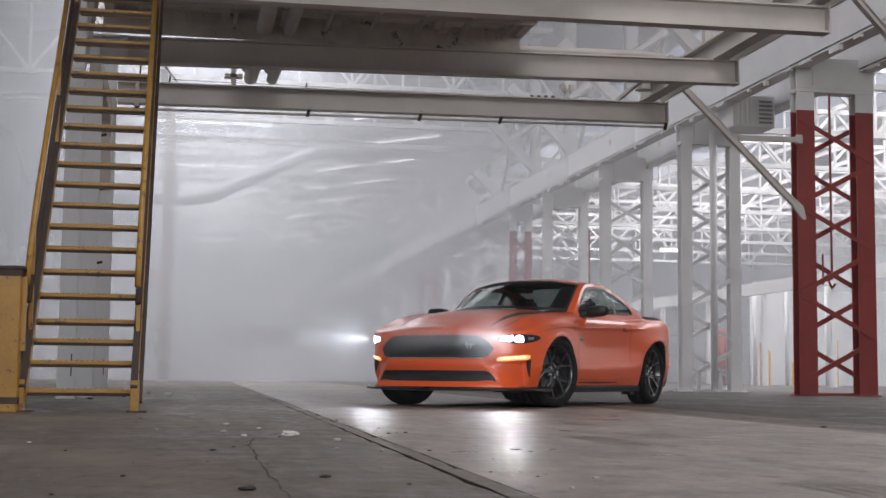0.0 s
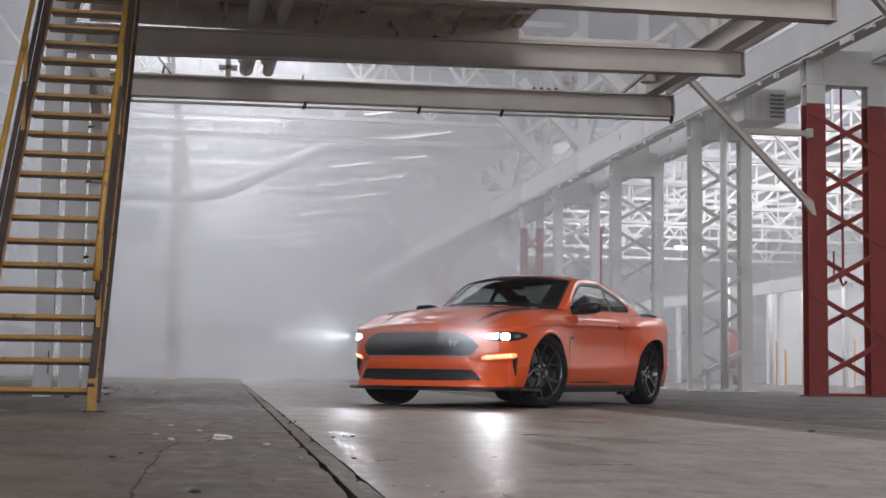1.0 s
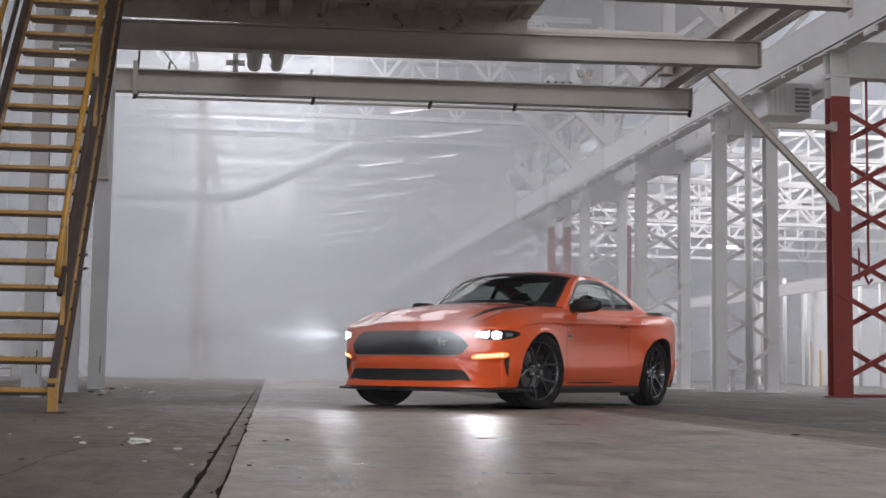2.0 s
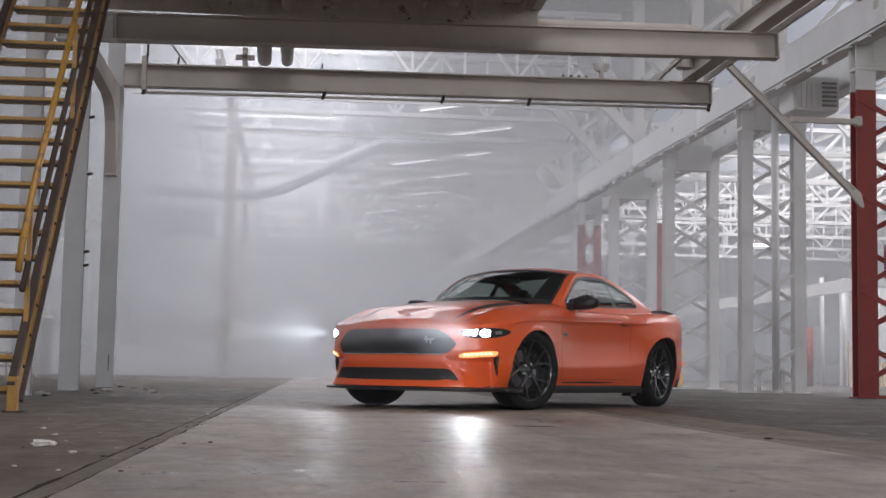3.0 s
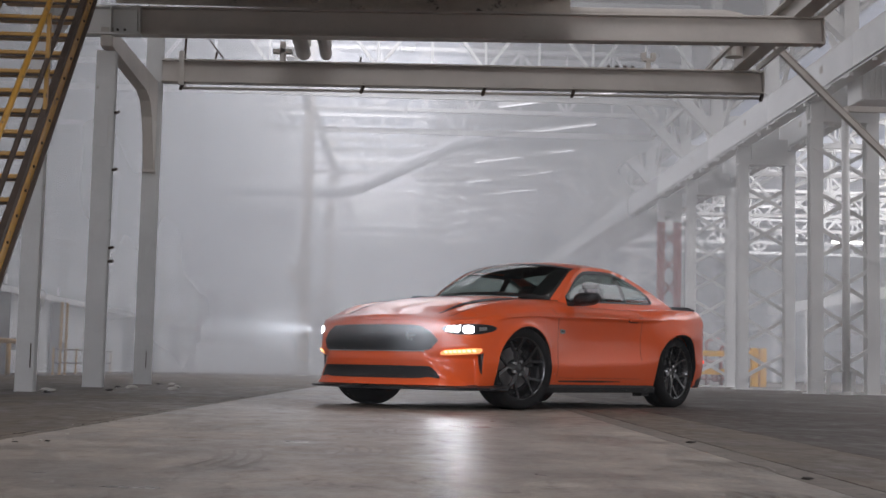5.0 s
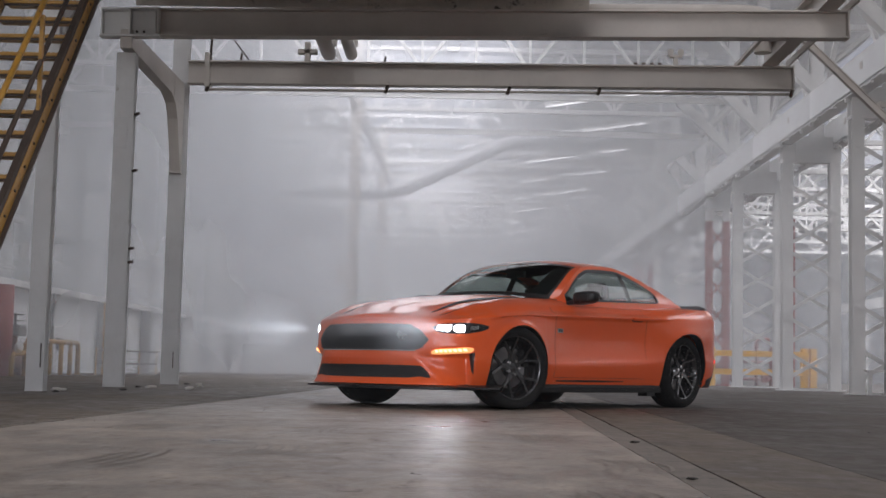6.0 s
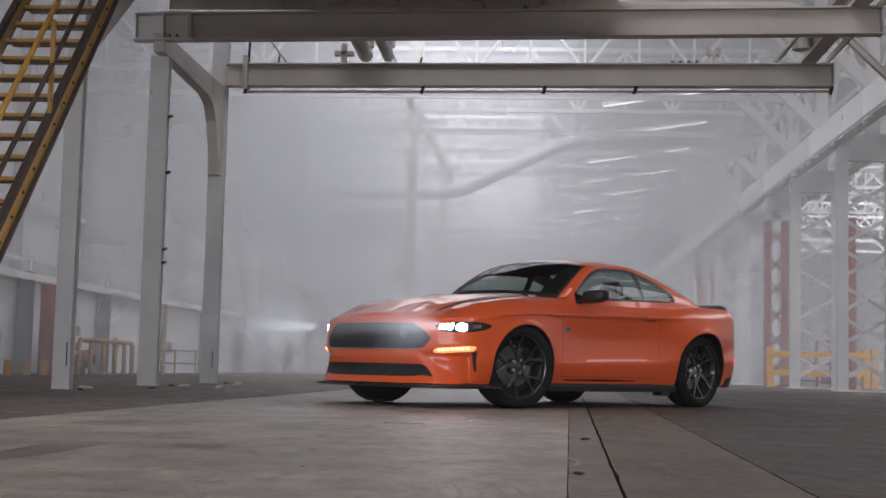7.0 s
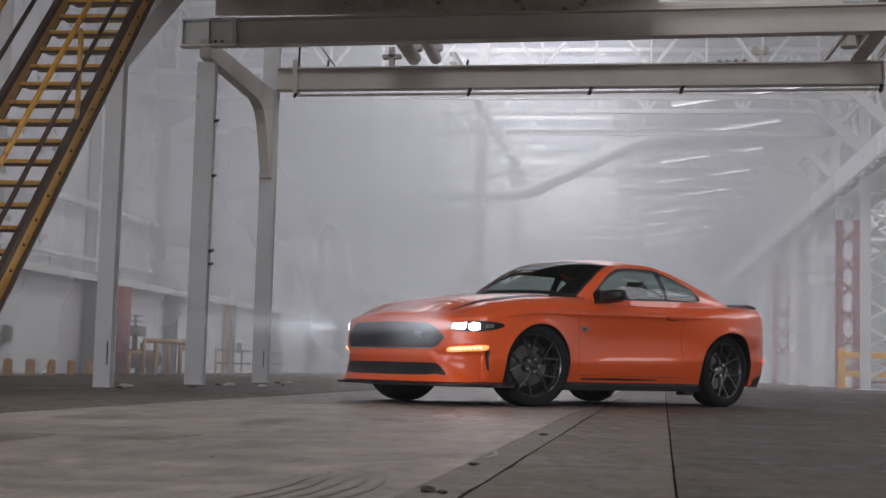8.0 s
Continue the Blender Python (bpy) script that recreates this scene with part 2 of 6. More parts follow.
RUST = material("bare_rusty_edge", (0.052, 0.034, 0.024), 0.7, vary=0.4, scale=5.0, bump=0.4)
# grey tone with random darker blotches
DIM = material("blotchy_upper_wall", (0.62, 0.62, 0.615), 0.8, vary=0.3, scale=0.6, stain=(0.14, 0.13, 0.12), stain_at=0.58)
STEELDIM = material("grimy_grey_steel", (0.20, 0.195, 0.19), 0.6, vary=0.2, scale=2.0, stain=(0.08, 0.07, 0.06), stain_at=0.6)
WALL = material("white_wall_panel", (0.74, 0.75, 0.75), 0.65, vary=0.1, scale=0.5, stain=(0.42, 0.41, 0.39), stain_at=0.64)
ROOF = material("roof_deck", (0.42, 0.42, 0.42), 0.8, vary=0.15, scale=0.8)
GALV = material("galvanised_duct", (0.46, 0.465, 0.47), 0.5, 0.2, vary=0.12, scale=2.0)
PRINT = material("rubber_print", (0.222, 0.188, 0.157), 0.45, spec=0.32, vary=0.3, scale=20, bump=0.1)
DEBRIS = material("pale_litter", (0.62, 0.60, 0.55), 0.9, vary=0.2, scale=30, bump=0.5)
DARKBIT = material("dark_grit", (0.05, 0.045, 0.04), 0.9, vary=0.3, scale=30, bump=0.5)
PAINT = material("orange_car_paint", (0.88, 0.122, 0.022), 0.36, 0.0, vary=0.02, scale=1.0, bump=0.0, coat=0.6, spec=0.3)
BLACK = material("satin_black_plastic", (0.012, 0.012, 0.013), 0.42, vary=0.2, scale=8, bump=0.05)
MESH = material("grille_mesh_black", (0.02, 0.02, 0.022), 0.5, vary=0.2, scale=8, bump=0.05)
TYRE = material("tyre_rubber", (0.016, 0.016, 0.016), 0.85, vary=0.25, scale=12, bump=0.2, spec=0.15)
RIM = material("dark_alloy", (0.16, 0.16, 0.165), 0.22, 0.9, vary=0.08, scale=5, bump=0.0)
DISC = material("dull_brake_steel", (0.34, 0.33, 0.33), 0.38, 1.0, vary=0.2, scale=14, bump=0.05)
STEEL = material("bright_metal", (0.7, 0.7, 0.7), 0.22, 1.0, vary=0.05, scale=8, bump=0.0)
SEAT = material("dark_upholstery", (0.03, 0.03, 0.032), 0.8, vary=0.2, scale=10, bump=0.2)
SHELL = material("dark_underbody", (0.012, 0.012, 0.012), 0.85, vary=0.2, scale=5)
GLASS = clear_glass("car_glass", (0.40, 0.46, 0.44))
SIDEGLASS = clear_glass("side_glass", (0.66, 0.71, 0.69))
BEAMLIGHT = glowing("headlight_glow", (0.88, 0.95, 1.0), 30.0)
DRL = glowing("daylight_bars", (0.92, 0.97, 1.0), 4.0)
AMBER = glowing("amber_signal", (1.0, 0.46, 0.16), 0.8)
LED = glowing("amber_led", (1.0, 0.72, 0.40), 1.8)
MARKER = glowing("red_marker", (1.0, 0.05, 0.03), 0.9)
REDLENS = material("red_lamp_lens", (0.62, 0.015, 0.012), 0.15, vary=0.05, bump=0.0, coat=0.5)
BADGE = material("badge_metal", (0.35, 0.38, 0.36), 0.35, 0.6, vary=0.1, scale=20, bump=0.0)
MILKY = milky_glass("clouded_roof_glazing")
LITSTRIP = glowing("roof_strip_glow", (0.97, 0.98, 1.0), 1.15)
TUBE = glowing("strip_light", (1.0, 1.0, 0.97), 9.0)

# ==== builders ====


def part(name, bm, mat, parent=None, label="", smooth=False):
    """Links a bmesh as one mesh object under a thing or part."""
    me = bpy.data.meshes.new(name)
    bmesh.ops.recalc_face_normals(bm, faces=bm.faces)
    if smooth:
        for f in bm.faces:
            f.smooth = True
    bm.to_mesh(me)
    bm.free()
    me.materials.append(mat)
    ob = new(name, me)
    if parent is not None:
        ob.parent = parent
    if label:
        tagged(ob, label)
    return ob


def thing(name, label, category, group="", kind="", at=None):
    ob = new(name)
    if at is not None:
        ob.matrix_world = at
    return tagged(ob, label, category, group, kind)


def box(bm, x0, y0, z0, x1, y1, z1):
    v = [bm.verts.new((x, y, z)) for z in (z0, z1) for x, y in ((x0, y0), (x1, y0), (x1, y1), (x0, y1))]
    for f in ((3, 2, 1, 0), (4, 5, 6, 7), (0, 1, 5, 4), (1, 2, 6, 5), (2, 3, 7, 6), (3, 0, 4, 7)):
        bm.faces.new([v[i] for i in f])
    return bm


def frame_of(p, q, up=(0, 0, 1)):
    p, q = Vector(p), Vector(q)
    d = (q - p).normalized()
    u = Vector(up)
    if abs(d.dot(u)) > 0.99:
        u = Vector((0, 1, 0))
    s = d.cross(u).normalized()
    return p, q, s, s.cross(d)


def extrude(bm, p, q, outline, up=(0, 0, 1)):
    """Sweeps a closed outline of (side, up) pairs from p to q."""
    p, q, s, u = frame_of(p, q, up)
    a = [bm.verts.new(p + s * x + u * y) for x, y in outline]
    b = [bm.verts.new(q + s * x + u * y) for x, y in outline]
    k = len(a)
    for i in range(k):
        bm.faces.new((a[i], a[(i + 1) % k], b[(i + 1) % k], b[i]))
    bm.faces.new(a[::-1])
    bm.faces.new(b)
    return bm


def bar(bm, p, q, w, h, up=(0, 0, 1)):
    return extrude(bm, p, q, [(-w / 2, -h / 2), (w / 2, -h / 2), (w / 2, h / 2), (-w / 2, h / 2)], up)


def isection(bm, p, q, w, h, tf=0.02, tw=0.015, up=(0, 0, 1)):
    a, b, c, d = w / 2, h / 2, tw / 2, h / 2 - tf
    return extrude(bm, p, q, [(-a, -b), (a, -b), (a, -d), (c, -d), (c, d), (a, d), (a, b), (-a, b), (-a, d), (-c, d), (-c, -d), (-a, -d)], up)


def rod(bm, p, q, r, n=10, r2=None):
    p, q, s, u = frame_of(p, q)
    r2 = r if r2 is None else r2
    ring = [(math.cos(2 * math.pi * i / n), math.sin(2 * math.pi * i / n)) for i in range(n)]
    a = [bm.verts.new(p + (s * x + u * y) * r) for x, y in ring]
    b = [bm.verts.new(q + (s * x + u * y) * r2) for x, y in ring]
    for i in range(n):
        bm.faces.new((a[i], a[(i + 1) % n], b[(i + 1) % n], b[i]))
    bm.faces.new(a[::-1])
    bm.faces.new(b)
    return bm


def bent_pipe(bm, pts, r, n=10):
    """A pipe through points, with mitred bends."""
    pts = [Vector(p) for p in pts]
    rings = []
    ref = Vector((0.13, 0.31, 0.94))
    for i, p in enumerate(pts):
        d = (pts[min(i + 1, len(pts) - 1)] - pts[max(i - 1, 0)]).normalized()
        s = d.cross(ref).normalized()
        u = s.cross(d)
        rings.append([bm.verts.new(p + (s * math.cos(2 * math.pi * k / n) + u * math.sin(2 * math.pi * k / n)) * r) for k in range(n)])
    for a, b in zip(rings, rings[1:]):
        for k in range(n):
            bm.faces.new((a[k], a[(k + 1) % n], b[(k + 1) % n], b[k]))
    bm.faces.new(rings[0][::-1])
    bm.faces.new(rings[-1])
    return bm


def bevelled(bm, w, seg=1):
    bmesh.ops.bevel(bm, geom=list(bm.edges), offset=w, segments=seg, affect="EDGES", clamp_overlap=True)
    return bm


def B():
    return bmesh.new()


# ==== the hall ====
floor = tagged(part("floor", box(B(), -34, -30, -0.30, 34, 95, -0.03), JOINT), "dark joint filler under the worn concrete slabs", "floor", kind="structure")

LEANS = {-2.51: 0.019, -2.43: 0.020, 0.425: 0.027, 0.575: 0.028, 1.095: 0.031}  # the joints run a little aslant to the steel


def slab(x0, x1, y0, y1, seed, k0, k1):
    """One concrete slab with slightly ragged, rounded long edges."""
    bm = B()
    ys = [y0]
    while ys[-1] < y1:
        near = -11 < ys[-1] < 6
        ys.append(min(y1, ys[-1] + (0.06 if near else 1.5)))
    rows = []
    for y in ys:
        near = -11 < y < 6
        def ragged(k, side):
            """How far an edge is broken back: soft bites, fine raggedness."""
            if not near:
                return 0.0
            big = {-2.51: 0.03, -2.43: 0.035, 0.425: 0.008, 0.575: 0.011}.get(k, 0.004)
            bite = max(0.0, noise.noise(Vector((y * 2.3, k * 9.1, side * 4.7))) - 0.12)
            return big * bite + (0.0005 if k in (-2.43, 0.425) else 0.0018) * (1 + noise.noise(Vector((y * 21, k * 3.3, side))))
        a = x0 + LEANS.get(k0, 0) * y + ragged(k0, 1)
        c = x1 + LEANS.get(k1, 0) * y - ragged(k1, 2)
        rows.append([bm.verts.new(p) for p in ((a, y, -0.04), (a + 0.0004, y, -0.0015), (a + 0.0014, y, 0), (c - 0.0014, y, 0), (c - 0.0004, y, -0.0015), (c, y, -0.04))])
    for r, s in zip(rows, rows[1:]):
        for i in range(5):
            bm.faces.new((r[i], r[i + 1], s[i + 1], s[i]))
    return bm


CUTS = (-34, -2.51, -2.43, 0.425, 0.575, 1.095, 34)
GAPS = (0, 0.006, 0.003, 0.0005, 0.004, 0.002, 0)
for i in range(6):
    for j, (ya, yb) in enumerate(((-30, 16.0), (16.02, 95))):
        sl = part("floor_slab", slab(CUTS[i] + GAPS[i] / 2, CUTS[i + 1] - GAPS[i + 1] / 2, ya, yb, 10 * i + j, CUTS[i], CUTS[i + 1]), (DIRTY, CAULK, CONCRETE, INFILL, DIRTY, DARKSLAB)[i], floor)
        sl.data.materials.append(JOINT)  # the broken edges are dark with old filler
        for f in sl.data.polygons:
            f.material_index = 0 if abs(f.normal.z) > 0.3 else 1

# --- walls and roof
W, E_, S, N_, TOP = -10.4, 32.0, -28.0, 92.0, 11.6
wall_north = tagged(part("wall_north", box(B(), W - 20, N_, 0, E_, N_ + 0.3, TOP), WALL), "pale far end wall of the factory hall", "wall", kind="structure")
# the long high opening is out of view, added for the fill lamp
bm = B()
for x0, x1, z0, z1 in ((W - 20, E_, 0, 4.0), (W - 20, E_, 9.4, TOP), (W - 20, -11.2, 4.0, 9.4), (15.0, E_, 4.0, 9.4)):
    box(bm, x0, S - 0.3, z0, x1, S, z1)
tagged(part("wall_south", bm, WALL), "pale end wall with one long opening added for fill light", "wall", kind="structure")
tagged(part("wall_east", box(B(), E_, S, 0, E_ + 0.3, N_, TOP), WALL), "pale painted side wall of the east bay", "wall", kind="structure")
tagged(part("wall_west", box(B(), W - 20.3, S, 0, W - 20, N_, TOP), WALL), "pale painted side wall of the west bay", "wall", kind="structure")

# roof deck with long open skylight slots
bm = B()
for x0, x1, y0, y1 in ((W - 20.3, -5.9, S, N_), (5.0, 13.0, S, N_), (25.0, E_ + 0.3, S, N_), (-5.9, -4.5, S, 13.9), (1.5, 5.0, S, 44.0), (-4.5, 1.5, S, -5.4), (-4.5, 1.5, 2.5, 13.9), (-5.9, 5.0, 44.0, 45.0), (0.4, 5.0, 45.0, N_), (-5.9, 0.4, 82.0, N_), (13.0, 25.0, S, 7.0), (13.0, 25.0, 61.0, N_)):
    box(bm, x0, y0, TOP, x1, y1, TOP + 0.15)
tagged(part("ceiling", bm, ROOF), "grey roof deck with long skylight slots", "ceiling", kind="structure")


# the third opening, over the car, is unseen and added for its fill
for x0, x1, y0, y1 in ((-5.9, 0.4, 45.0, 82.0), (-5.9, 1.5, 13.9, 44.0), (-4.5, 1.5, -5.4, 2.5), (13.0, 25.0, 7.0, 61.0)):
    tagged(part("skylight", box(B(), x0, y0, TOP + 0.03, x1, y1, TOP + 0.05), MILKY), "clouded wired-glass roof light", "skylight", kind="structure")


def truss(name, x0, x1, y, z0, z1, panels, label, group, mat=WHITE):
    t = thing(name, label, "truss", group, at=pose(0, y, 0))
    part("top_chord", bar(B(), (x0, 0, z1), (x1, 0, z1), 0.16, 0.14), mat, t)
    part("bottom_chord", bar(B(), (x0, 0, z0), (x1, 0, z0), 0.16, 0.14), mat, t)
    step = (x1 - x0) / panels
    for i in range(panels):
        a, c = x0 + i * step, x0 + (i + 1) * step
        if i % 2:
            part("diagonal", bar(B(), (a, 0, z1), (c, 0, z0), 0.09, 0.09), mat, t)
        else:
            part("diagonal", bar(B(), (a, 0, z0), (c, 0, z1), 0.09, 0.09), mat, t)
        if i:
            part("upright", bar(B(), (a, 0.01, z0), (a, 0.01, z1), 0.07, 0.07), mat, t)
    return t


first = truss("roof_truss", -14.4, 7.85, 28.6, 9.1, 11.2, 14, "white steel roof truss across the middle aisle, hazy", "middle aisle trusses")
for k in range(1, 10):
    copy_thing(first, pose(0, 28.6 + 6.3 * k, 0))
first = truss("bay_truss", 8.15, 32.0, 15.65, 6.9, 8.7, 14, "white steel roof truss over the bright east bay", "east bay trusses")
for k in range(1, 9):
    copy_thing(first, pose(0, 15.65 + 5.7 * k, 0))


def purlin(x0, x1, y, z):
    return isection(B(), (x0, y, z), (x1, y, z), 0.10, 0.18)


p0 = tagged(part("purlin", purlin(-14.4, 7.75, 0, 8.6), WHITE), "thin white purlin across the middle aisle", "purlin", "aisle purlins")
p0.matrix_world = pose(0, 30, 0)
for k in range(2, 13, 2):
    copy_thing(p0, pose(0, 30 + 2.85 * k, 0.12 * math.sin(k * 2.1)))
for k in range(12):
    ob = part("bay_purlin", isection(B(), (9.6 + 1.8 * k, 12, 8.85), (9.6 + 1.8 * k, 65.9, 8.85), 0.08, 0.16), WHITE)
    tagged(ob, "white purlin along the bright east bay", "purlin", "east bay purlins")

# --- east row of lattice columns with the crane runway
ROW = (9.75, 15.45, 21.15, 26.85, 31.0, 36.9, 42.6, 48.3, 54.0, 59.7)


def lacing(p, q):
    """A flat angle bar with a small standing leg."""
    bm = bar(B(), p, q, 0.085, 0.012, (0, 1, 0))
    d = (Vector(q) - Vector(p)).normalized()
    off = Vector((-d.z, 0, d.x)) * 0.036 * (1 if d.x > 0 else -1)
    bar(bm, Vector(p) + off + Vector((0, 0.03, 0)), Vector(q) + off + Vector((0, 0.03, 0)), 0.012, 0.055, (0, 1, 0))
    return bm


def lattice_column(y, red, pitch, label, chords, wide):
    t = thing("lattice_column", label, "column", "east row of columns", at=pose(7.07, y, 0))
    foot, head, lace = (RED, WHITE, RED) if red else (WHITE, WHITE, WHITE)
    x0, x1 = chords[0] - wide / 2 + 0.03, chords[1] + wide / 2 - 0.03
    for x in chords:
        part("chord", isection(B(), (x, 0.13, 0.02), (x, 0.13, 5.05), wide, 0.25, 0.022, 0.018, (0, 1, 0)), foot, t, "red-painted steel chord" if red else "")
        part("chord_head", isection(B(), (x, 0.13, 5.05), (x, 0.13, 5.79), wide, 0.25, 0.022, 0.018, (0, 1, 0)), head, t)
        part("base_plate", bevelled(box(B(), x - 0.22, -0.05, 0.0, x + 0.22, 0.31, 0.02), 0.004), foot, t)
    z, k = 0.21, 0
    while z + pitch < 5.35:
        for y0, flip in ((-0.010, 0), (0.272, 1)):
            a, c = (x0, x1) if (k + flip) % 2 == 0 else (x1, x0)
            part("lacing_bar", lacing((a, y0, z + 0.02), (c, y0, z + pitch - 0.02)), lace if z < 4.6 else head, t)
        if k % 3 == 1:
            part("gusset", bevelled(box(B(), x0 - 0.01, -0.024, z - 0.07, x0 + 0.14, -0.018, z + 0.07), 0.002), lace if z < 4.6 else head, t)
        z += pitch
        k += 1
    part("batten", box(B(), x0 - 0.03, -0.02, 5.38, x1 + 0.03, 0.28, 5.44), head, t)
    part("cap_plate", bevelled(box(B(), x0 - 0.04, -0.03, 5.44, x1 + 0.04, -0.01, 6.0), 0.004), head, t)
    part("cap_plate", bevelled(box(B(), x0 - 0.04, 0.27, 5.44, x1 + 0.04, 0.29, 6.0), 0.004), head, t)
    part("stiffener", box(B(), x0 + 0.26, -0.06, 5.5, x0 + 0.30, -0.03, 5.95), head, t)
    part("foot_tie", box(B(), chords[0] + wide / 2, 0.10, 0.0, chords[1] - wide / 2, 0.16, 0.05), foot, t)
    return t


for i, y in enumerate(ROW):
    red = i in (0, 4, 7)
    lattice_column(y, red, 0.785,
                   "red-painted lattice steel column with crossed lacing and white head" if red else "white-painted lattice steel column with zigzag lacing bars",
                   {0: (0.25, 1.38), 4: (0.16, 0.68), 7: (0.16, 0.76)}.get(i, (0.205, 1.325)),
                   {0: 0.34, 4: 0.2, 7: 0.2}.get(i, 0.25))

for x, zt, nm in ((7.20, 6.44, "crane_girder"), (8.50, 6.40, "crane_girder")):
    g = thing(nm, "deep white steel crane girder along the column row", "girder", "crane girders", at=pose(x, 0, 0))
    part("web", box(B(), -0.012, -2.0, 5.82, 0.012, 91.6, zt - 0.03), LITWHITE, g)
    part("top_flange", box(B(), -0.17, -2.0, zt - 0.03, 0.17, 91.6, zt), WHITE, g)
    part("bottom_flange", box(B(), -0.15, -2.0, 5.79, 0.15, 91.6, 5.82), WHITE, g)
    part("cover_plate", box(B(), -0.168, -2.0, 5.84, -0.156, 91.6, zt - 0.02), LITWHITE, g)
    for k in range(12):
        y = 3.0 + 5.7 * k
        part("splice_plate", bevelled(box(B(), -0.176, y - 0.09, 6.12, -0.168, y + 0.09, 6.26), 0.003), GREY, g)
    rg = random.Random(int(x * 10))
    for k in range(70):
        y = -1.5 + 0.93 * k + rg.uniform(0, 0.5)
        part("clip", box(B(), -0.17, y, 5.79 - rg.uniform(0.03, 0.10), -0.10, y + rg.uniform(0.05, 0.4), 5.79), WHITE, g)
    part("rail", box(B(), -0.04, -2.0, zt, 0.04, 91.6, zt + 0.09), GREY, g)

tagged(part("eaves_girt", isection(B(), (7.80, 15.0, 8.6), (7.80, 91.9, 8.6), 0.10, 0.24), WHITE), "white girt along the upper posts", "beam")

# uprights and knee struts above the runway
for i, y in enumerate(ROW[1:]):
    u = thing("upper_column", "white steel roof post standing on the runway", "post", "upper posts", at=pose(8.0, y + 0.2, 6.0))
    part("post", isection(B(), (0, 0, 0.0), (0, 0, 5.6), 0.3, 0.3), WHITE, u)
    part("knee_strut", bar(B(), (0.1, 0, 1.05), (-1.9, 0, 3.0), 0.28, 0.28), WHITE, u)
    part("diagonal", bar(B(), (0, 0.2, 0.4), (0, 2.8, 3.2), 0.1, 0.1), WHITE, u)
    part("diagonal", bar(B(), (0, 2.8, 3.2), (0, 5.4, 0.4), 0.1, 0.1), WHITE, u)

pole = thing("conduit_pole", "round white conduit pole beside the lattice column", "pole", at=pose(7.66, 14.9, 0))
part("pole", rod(B(), (0, 0, 0), (0, 0, 5.6), 0.075, 14), WHITE, pole, smooth=True)
part("collar", rod(B(), (0, 0, 0), (0, 0, 0.05), 0.12, 14), WHITE, pole)

# --- west row of posts carrying the mezzanine beams
POSTS = (2.73, 5.96, 9.10)
for i, y in enumerate(POSTS):
    h = (5.3, 4.20, 5.9)[i]
    p = thing("mezzanine_post", "white-painted steel post on a small base plate", "post", "mezzanine posts", at=pose(-4.67 - (0.03 if i == 1 else 0), y, 0))
    part("shaft", isection(B(), (0, 0, 0.015), (0, 0, h), 0.18 if i == 0 else 0.24, 0.14, 0.016, 0.012, (0, 1, 0)), PALE, p)
    part("base_plate", bevelled(box(B(), -0.125 if i else -0.095, -0.075, 0, 0.125 if i else 0.095, 0.075, 0.015), 0.003), PALE, p)
    for sx in (-0.15, 0.15):
        part("anchor_bolt", rod(B(), (sx * 0.5, -0.055, 0.015), (sx * 0.5, -0.055, 0.035), 0.012, 6), RUST, p)
    if i == 1:
        part("patch_plate", bevelled(box(B(), -0.085, -0.082, 2.98, 0.06, -0.076, 3.38), 0.003), PALE, p)
        for z in (1.55, 1.72, 2.7, 3.42):
            part("clip", bar(B(), (0.125, -0.02, z), (0.19, -0.05, z + 0.01), 0.03, 0.03), RUST, p)
    if i == 0:
        part("patch_plate", bevelled(box(B(), -0.09, -0.082, 3.6, 0.09, -0.076, 3.95), 0.003), WHITE, p)
    if i != 1:
        part("slot", box(B(), 0.05, -0.079, 0.24, 0.062, -0.075, 0.48), RUST, p)

# knee braces of the posts
kb = thing("knee_brace", "grey boxed tie with a tapered knee from post to post", "brace", at=pose(-4.67, 0, 0))
kn = B()
outline = ((5.72, 4.46), (5.72, 4.22), (8.10, 4.16), (8.42, 4.06), (8.60, 3.86), (8.90, 3.14), (9.0, 3.14), (9.0, 4.46))
for x in (-0.075, 0.075):
    kn.faces.new([kn.verts.new((x, y, z)) for y, z in outline])
kn.verts.ensure_lookup_table()
for k in range(8):
    kn.faces.new((kn.verts[k], kn.verts[(k + 1) % 8], kn.verts[8 + (k + 1) % 8], kn.verts[8 + k]))
part("arm", bevelled(kn, 0.006), GREY, kb)
part("foot_plate", box(B(), -0.085, 8.86, 3.10, 0.085, 9.0, 3.14), GREY, kb)
part("splice_plate", bevelled(box(B(), 0.076, 8.30, 4.12, 0.082, 8.95, 4.42), 0.002), GREY, kb)
kb = thing("knee_brace", "pale boxed knee brace rising behind the stairs", "brace", at=pose(-4.67, 0, 0))
part("arm", bar(B(), (0.0, 2.85, 3.6), (0.0, 5.3, 5.3), 0.12, 0.26), WHITE, kb)


def mezz_beam(y, x0, x1, z0, z1, label, rise, lift):
    """A cross beam that climbs a little from west to east."""
    g = thing("mezzanine_beam", label, "beam", "mezzanine beams", at=pose(rise * (z0 + z1) / 2, y, lift, 0, -math.degrees(rise), 0))
    h = z1 - z0
    part("beam", isection(B(), (x0, 0, z0 + h / 2), (x1, 0, z0 + h / 2), 0.20, h, 0.022, 0.016), GREY, g)
    part("end_plate", box(B(), x1, -0.11, z0 - 0.01, x1 + 0.02, 0.11, z1 + 0.01), GREY, g)
    return g


